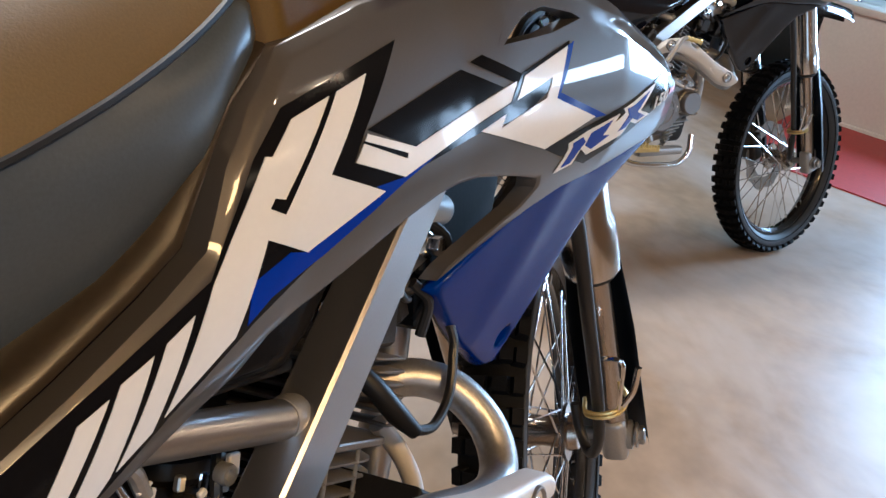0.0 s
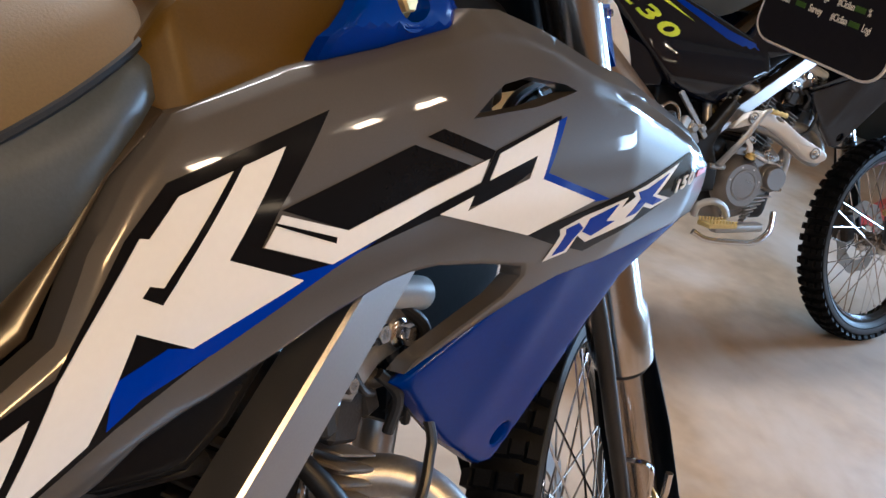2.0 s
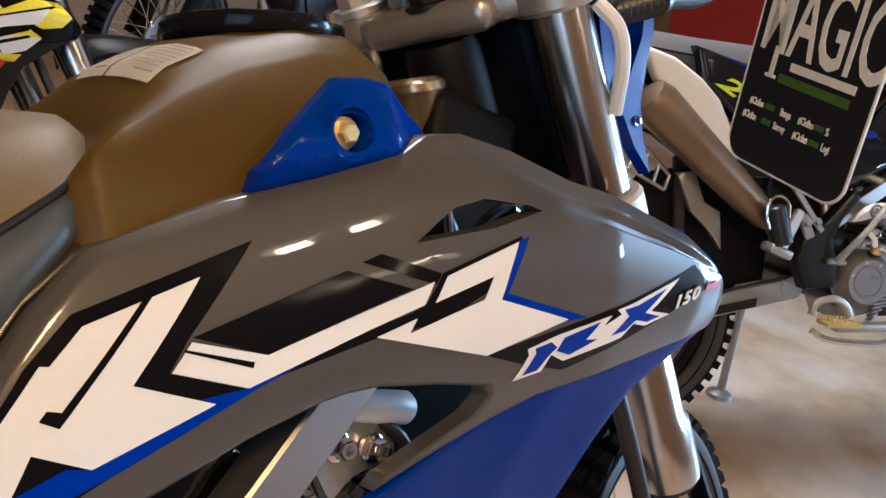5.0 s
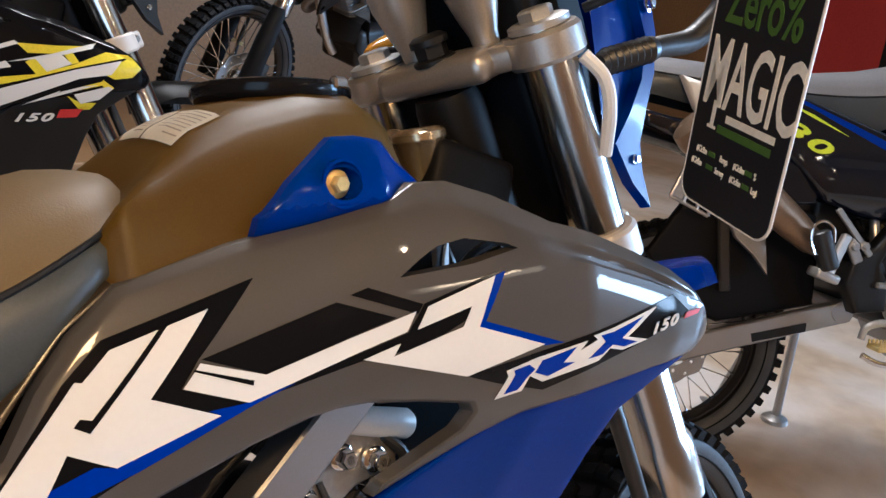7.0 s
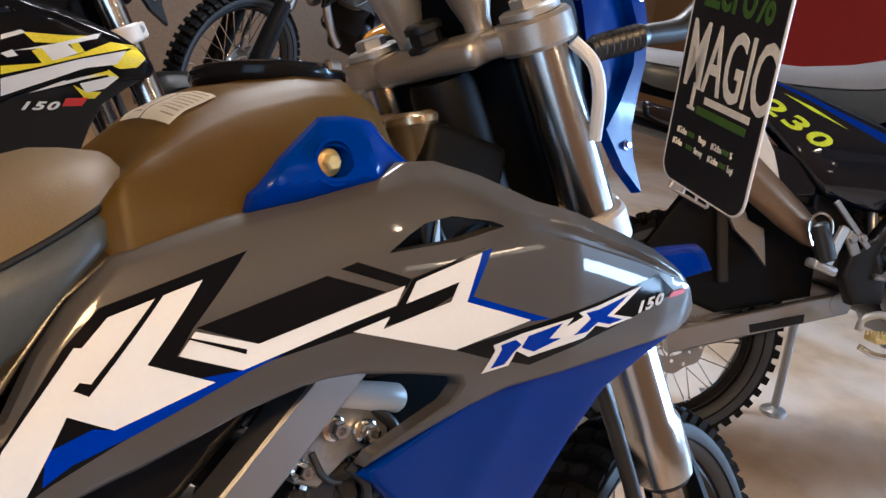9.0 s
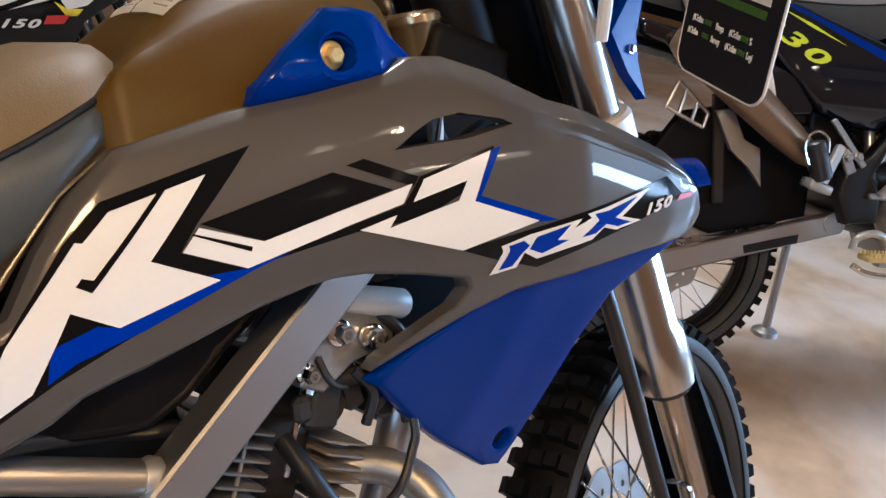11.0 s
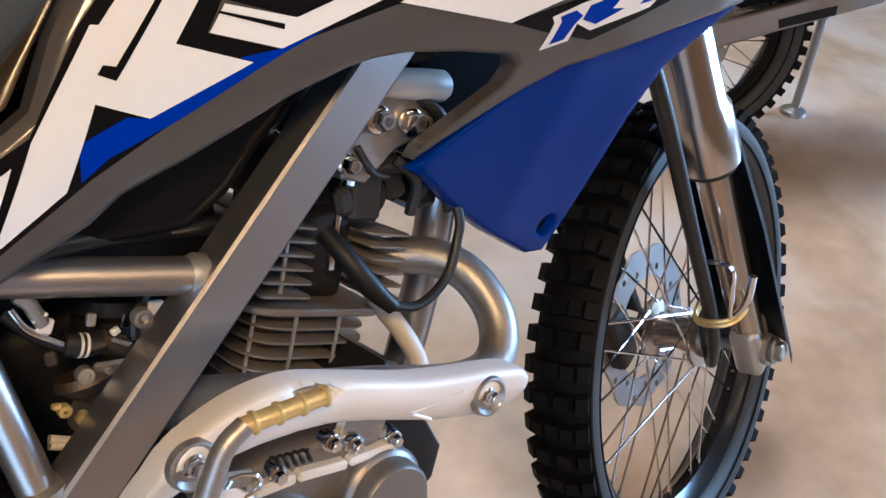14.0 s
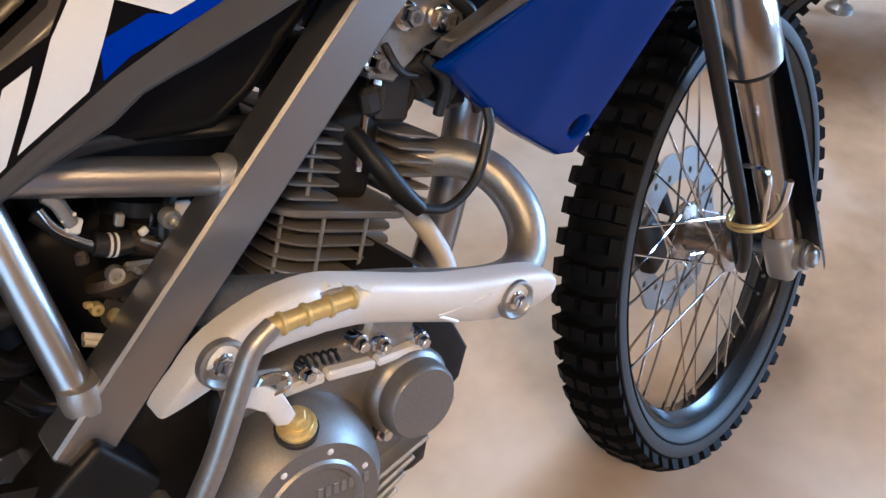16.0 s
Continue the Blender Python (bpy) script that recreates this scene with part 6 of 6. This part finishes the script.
flat_part("rear_number_panel", [(-0.10, 0.93), (-0.02, 0.912), (0.05, 0.875), (0.10, 0.835), (0.145, 0.765), (0.170, 0.700), (0.115, 0.725), (0.06, 0.757), (0.0, 0.80), (-0.06, 0.86)], -0.150, WHITEWALL, second, "white curved rear side panel", 0.010, 0.02)
# added sheet: keeps floor and spokes from showing bright here
flat_part("inner_mudguard", [(0.33, 0.64), (0.16, 0.69), (-0.02, 0.65), (-0.10, 0.52), (-0.02, 0.40), (0.10, 0.36), (0.34, 0.42)], -0.058, SHELLM, second, "black inner mudguard beside the rear wheel", 0.01, 0.01)
flat_part("frame_cover", [(0.464, 0.667), (0.409, 0.589), (0.352, 0.548), (0.343, 0.496), (0.379, 0.426), (0.456, 0.437), (0.453, 0.498), (0.426, 0.547), (0.447, 0.601), (0.484, 0.655)], -0.172, BLACKP, second, "matt black moulded frame cover", 0.010, 0.03)
bm = bmesh.new()
lathe(bm, (0.245, -0.20, 0.615), (0.35, -0.10, -0.93), [(0, 0.018), (0.004, 0.023), (0.085, 0.023), (0.09, 0.019)], 20)
peg = part("passenger_peg", bm, HOSE, second, "black rubber passenger footrest")
bm = bmesh.new()
tube(bm, [(0.268, -0.225, 0.595), (0.262, -0.225, 0.625), (0.240, -0.222, 0.640), (0.218, -0.222, 0.628), (0.215, -0.222, 0.595), (0.228, -0.222, 0.565)], 0.0035, 8, 4)
part("wire_ring", bm, CHROME, peg)
bm = bmesh.new()
block(bm, (0.275, -0.19, 0.515), (0.06, 0.05, 0.022), Matrix.Rotation(0.3, 3, "Y"), 0.006)
beam(bm, (0.285, -0.19, 0.515), (0.33, -0.17, 0.61), 0.022, 0.02, (0, 1, 0), 0.004)
part("peg_bracket", bm, ALU, second, "cast footrest bracket")
bm = bmesh.new()
beam(bm, (0.298, -0.170, 0.667), (0.394, -0.170, 0.566), 0.014, 0.010, (0, 1, 0), 0.002)
beam(bm, (0.335, -0.172, 0.600), (0.365, -0.172, 0.548), 0.024, 0.014, (0, 1, 0), 0.003)
bolt(bm, (0.345, -0.178, 0.585), (0, -1, 0), 0.010, 0.010)
bolt(bm, (0.372, -0.176, 0.588), (0, -1, 0), 0.008, 0.010)
part("master_cylinder", bm, STEEL, second, "bright rear brake cylinder and stay")
bm = bmesh.new()
tube(bm, [(0.385, -0.200, 0.375), (0.394, -0.200, 0.403), (0.431, -0.205, 0.417), (0.465, -0.205, 0.405), (0.482, -0.205, 0.380)], 0.009, 10, 5)
part("brake_pedal", bm, ALU, second, "silver brake pedal")
bm = bmesh.new()
block(bm, (0.450, -0.215, 0.362), (0.085, 0.050, 0.012), Matrix.Rotation(-0.05, 3, "Y"), 0.002)
for k in range(9):
    for side in (-1, 1):
        block(bm, (0.412 + 0.0095 * k, -0.215 + 0.022 * side, 0.371), (0.005, 0.005, 0.010), None, 0.001)
part("toothed_footrest", bm, BRASS, second, "toothed zinc rider footrest")
bm = bmesh.new()
block(bm, (0.535, -0.185, 0.352), (0.150, 0.030, 0.022), Matrix.Rotation(-0.08, 3, "Y"), 0.006)
part("sump_guard", bm, ALU, second, "pale alloy sump guard")
bm = bmesh.new()
tube(bm, [(0.400, -0.19, 0.335), (0.440, -0.20, 0.319), (0.520, -0.205, 0.317), (0.587, -0.205, 0.322), (0.628, -0.20, 0.352), (0.638, -0.19, 0.400)], 0.0075, 12, 6)
part("pedal_rod", bm, CHROME, second, "chromed bent pedal rod")
flat_part("peg_hanger", [(0.049, 0.660), (0.090, 0.672), (0.130, 0.600), (0.172, 0.582), (0.190, 0.492), (0.149, 0.535), (0.099, 0.573)], -0.100, STEEL, second, "cast footrest hanger", 0.004, 0.012)
bm = bmesh.new()
for p0, p1 in (((-0.075, 0.659), (-0.051, 0.720)), ((-0.051, 0.720), (0.029, 0.653)), ((-0.075, 0.659), (0.021, 0.619)), ((0.029, 0.653), (0.021, 0.619)), ((-0.030, 0.702), (-0.042, 0.645)), ((0.0, 0.677), (-0.008, 0.631))):
    rod(bm, (p0[0], -0.100, p0[1]), (p1[0], -0.100, p1[1]), 0.0045, seg=10)
part("rack_stay", bm, FRAMEM, second, "welded silver stay beside the rear wheel")
flat_part("swingarm_sticker", [(0.15, 0.318), (0.15, 0.340), (0.31, 0.383), (0.31, 0.361)], -0.0925, BLACKP, second)
bm = bmesh.new()
beam(bm, (0.10, -0.07, 0.44), (0.06, -0.07, 0.70), 0.028, 0.02, (0, 1, 0), 0.004)
lathe(bm, (0.20, -0.03, 0.52), (-0.3, 0, 0.95), [(0, 0.02), (0.01, 0.028), (0.09, 0.028), (0.095, 0.02)], 18)
part("shock_absorber", bm, ALUDARK, second)
bm = bmesh.new()
rod(bm, (0.43, 0.16, 0.34), (0.43, 0.20, 0.036), 0.012)
lathe(bm, (0.43, 0.20, 0.062), (0, 0.16, -1), [(0, 0.014), (0.012, 0.035), (0.024, 0.038)], 20)
part("stand_leg", bm, STEEL, second, "bright steel stand leg with a round foot")

# the sister bike beside it, on the low platform
third = dirt_bike("black dirt bike with yellow and white stripes on its side stand", stance(-0.361, 1.482, 6.0, 14.5), shroud_mat=BLACKDEC, wing_mat=BLACKP, decals="stripes", steer=0.2,
                  number=("150", 0.0245, on_body(0.830, 0.741, -0.03) @ Matrix.Translation((0, 0, 0.008)) @ Matrix.Diagonal((1.55, 1, 1, 1)), WHITEDEC))
bm = bmesh.new()
panel(bm, [(0.902, 0.738), (0.906, 0.752), (0.944, 0.752), (0.936, 0.738)], body_y, [], 0.02, 0, 0.0004, 0.010)
part("red_dash", bm, REDDEC, third)
fourth = dirt_bike("dark dirt bike shown on the low display stage", stance(2.614, 3.511, 196.0, 9.0, 0.272), shroud_mat=BLACKP, wing_mat=BLACKP, decals=None, steer=0.1)
fifth = dirt_bike("lime green dirt bike parked by the glass front", stance(5.25, 2.10, -82.0, 8.0, 0.0), shroud_mat=GREENP, wing_mat=GREENP, decals=None, steer=0.1)


def stage(label, c, size):
    bm = bmesh.new()
    block(bm, c, size, None, 0.01)
    st = part("display_stage", bm, BROWNWALL, None)
    return tagged(st, label, "platform")


stage("low brown display stage against the wall", (1.8, 3.85, 0.134), (3.4, 1.5, 0.268))

# red mat, white counter and dark glass front on the far side
slab("red_mat", (4.75, 0.35, 0.003), (1.7, 1.3, 0.006), REDWALL, "red mat on the showroom floor")
counter = thing("display_counter", "low white display counter with a silver top", "counter", pose(5.55, 0.45, 0))
bm = bmesh.new()
block(bm, (0, 0, 0.30), (0.8, 1.2, 0.56), None, 0.01)
part("counter_body", bm, WHITEWALL, counter)
bm = bmesh.new()
block(bm, (0, 0, 0.60), (0.86, 1.26, 0.04), None, 0.008)
part("counter_top", bm, SATIN, counter)
bm = bmesh.new()
block(bm, (0, 0, 0.012), (0.84, 1.24, 0.024), None, 0.004)
part("counter_plinth", bm, WHITEWALL, counter)

# hanging price tag on the right grip
tag_m = Matrix(((-0.242, -0.068, -0.968), (-0.970, 0.017, 0.241), (0.0, 0.998, -0.070))).to_4x4() @ Matrix.Rotation(radians(-4.5), 4, "Z")
tag_m.translation = (0.6848, 0.2943, 0.9719)
tag = thing("hang_tag", "black printed card hung from a handlebar grip", "sign", tag_m)
W2, H2, r = 0.0468, 0.25, 0.013
outline = []
for cx, cy, a0 in ((W2 - r, r, -90), (W2 - r, H2 - r, 0), (-W2 + r, H2 - r, 90), (-W2 + r, r, 180)):
    outline += [(cx + r * math.cos(radians(a0 + k * 15)), cy + r * math.sin(radians(a0 + k * 15))) for k in range(7)]
bm = bmesh.new()
front = [bm.verts.new((x, y, 0.0008)) for x, y in outline]
back = [bm.verts.new((x, y, -0.0008)) for x, y in outline]
bm.faces.new(front)
bm.faces.new(back[::-1])
for i in range(len(outline)):
    bm.faces.new((front[i], back[i], back[(i + 1) % len(outline)], front[(i + 1) % len(outline)]))
card = part("card", bm, TAGBLK, tag, "black card with rounded corners")
bm = bmesh.new()
tube(bm, [(x, y, 0) for x, y in outline + outline[:1]], 0.0011, 6, 1, False)
part("card_edge", bm, SATIN, card)


def tag_text(body, size, x, y, sx, material, nm="lettering"):
    return text_part(nm, body, size, pose(x, y, 0.0010) @ Matrix.Diagonal((sx, 1, 1, 1)), material, card, "", 0.0002, 0.0, "CENTER")


def tag_bar(x0, y0, x1, y1, material, nm="printed_bar"):
    bm = bmesh.new()
    block(bm, ((x0 + x1) / 2, (y0 + y1) / 2, 0.001), (x1 - x0, y1 - y0, 0.0004))
    return part(nm, bm, material, card)


tag_text("MAGIC", 0.063, 0.0025, 0.0690, 0.455, CREAMINK)
tag_bar(-0.0290, 0.0545, -0.0255, 0.0720, CREAMINK)
tag_bar(-0.0315, 0.0535, -0.0230, 0.0555, CREAMINK)
tag_text("Zero%", 0.044, 0.000, 0.1225, 0.58, GREENINK)
tag_bar(-0.0140, 0.0608, 0.0340, 0.0656, CREAMINK, "brand_bar")
tag_bar(-0.0205, 0.0525, 0.0325, 0.0577, GREENINK)
for y, words in ((0.0352, (("#Cicilan", -0.0315), ("Bunga", -0.0075), ("#Cicilan", 0.0085), ("%", 0.0245))), (0.0262, (("#Cicilan", -0.0345), ("Survey", -0.0095), ("#Cicilan", 0.0075), ("Logi", 0.0265)))):
    for word, x in words:
        tag_text(word, 0.0062, x, y, 0.56, CREAMINK)
    for x in (-0.0205, 0.0180):
        tag_bar(x - 0.0035, y + 0.0003, x + 0.0035, y + 0.0035, GREENINK)


# unseen ceiling lamps, added to carry the warm light
def ceiling_lamp(x, y, z, lx, ly):
    ob = thing("ceiling_lamp", "warm light panel in a white housing under the ceiling", "lamp", pose(x, y, z), "ceiling lamps")
    bm = bmesh.new()
    block(bm, (0, 0, 0.06), (lx + 0.06, ly + 0.06, 0.05), None, 0.008)
    rod(bm, (0, 0, 0.08), (0, 0, 3.2 - z), 0.012)
    part("housing", bm, WHITEWALL, ob)
    bm = bmesh.new()
    block(bm, (0, 0, 0.028), (lx, ly, 0.012), None, 0.004)
    part("diffuser", bm, LAMPM, ob)
    return ob


# housing for the added fill lamp
ceiling_lamp(1.6, 1.9, 2.82, 1.2, 0.3)
ceiling_lamp(-0.30, -1.10, 2.64, 0.50, 0.50)
for x, y, z in ((1.30, -1.28, 2.62), (2.05, -1.25, 2.54)):
    ceiling_lamp(x, y, z, 0.16, 0.16)
# fixture added to hold the streak lamp; none is seen
wall_lamp = thing("wall_lamp", "slim warm wall lamp on the brown panelled wall", "lamp", pose(1.50, -1.55, 1.66), "")
bm = bmesh.new()
block(bm, (0, -0.02, 0), (0.46, 0.04, 0.14), None, 0.008)
part("housing", bm, WHITEWALL, wall_lamp)
bm = bmesh.new()
block(bm, (0, 0.012, 0), (0.42, 0.016, 0.10), None, 0.004)
part("diffuser", bm, LAMPM, wall_lamp)
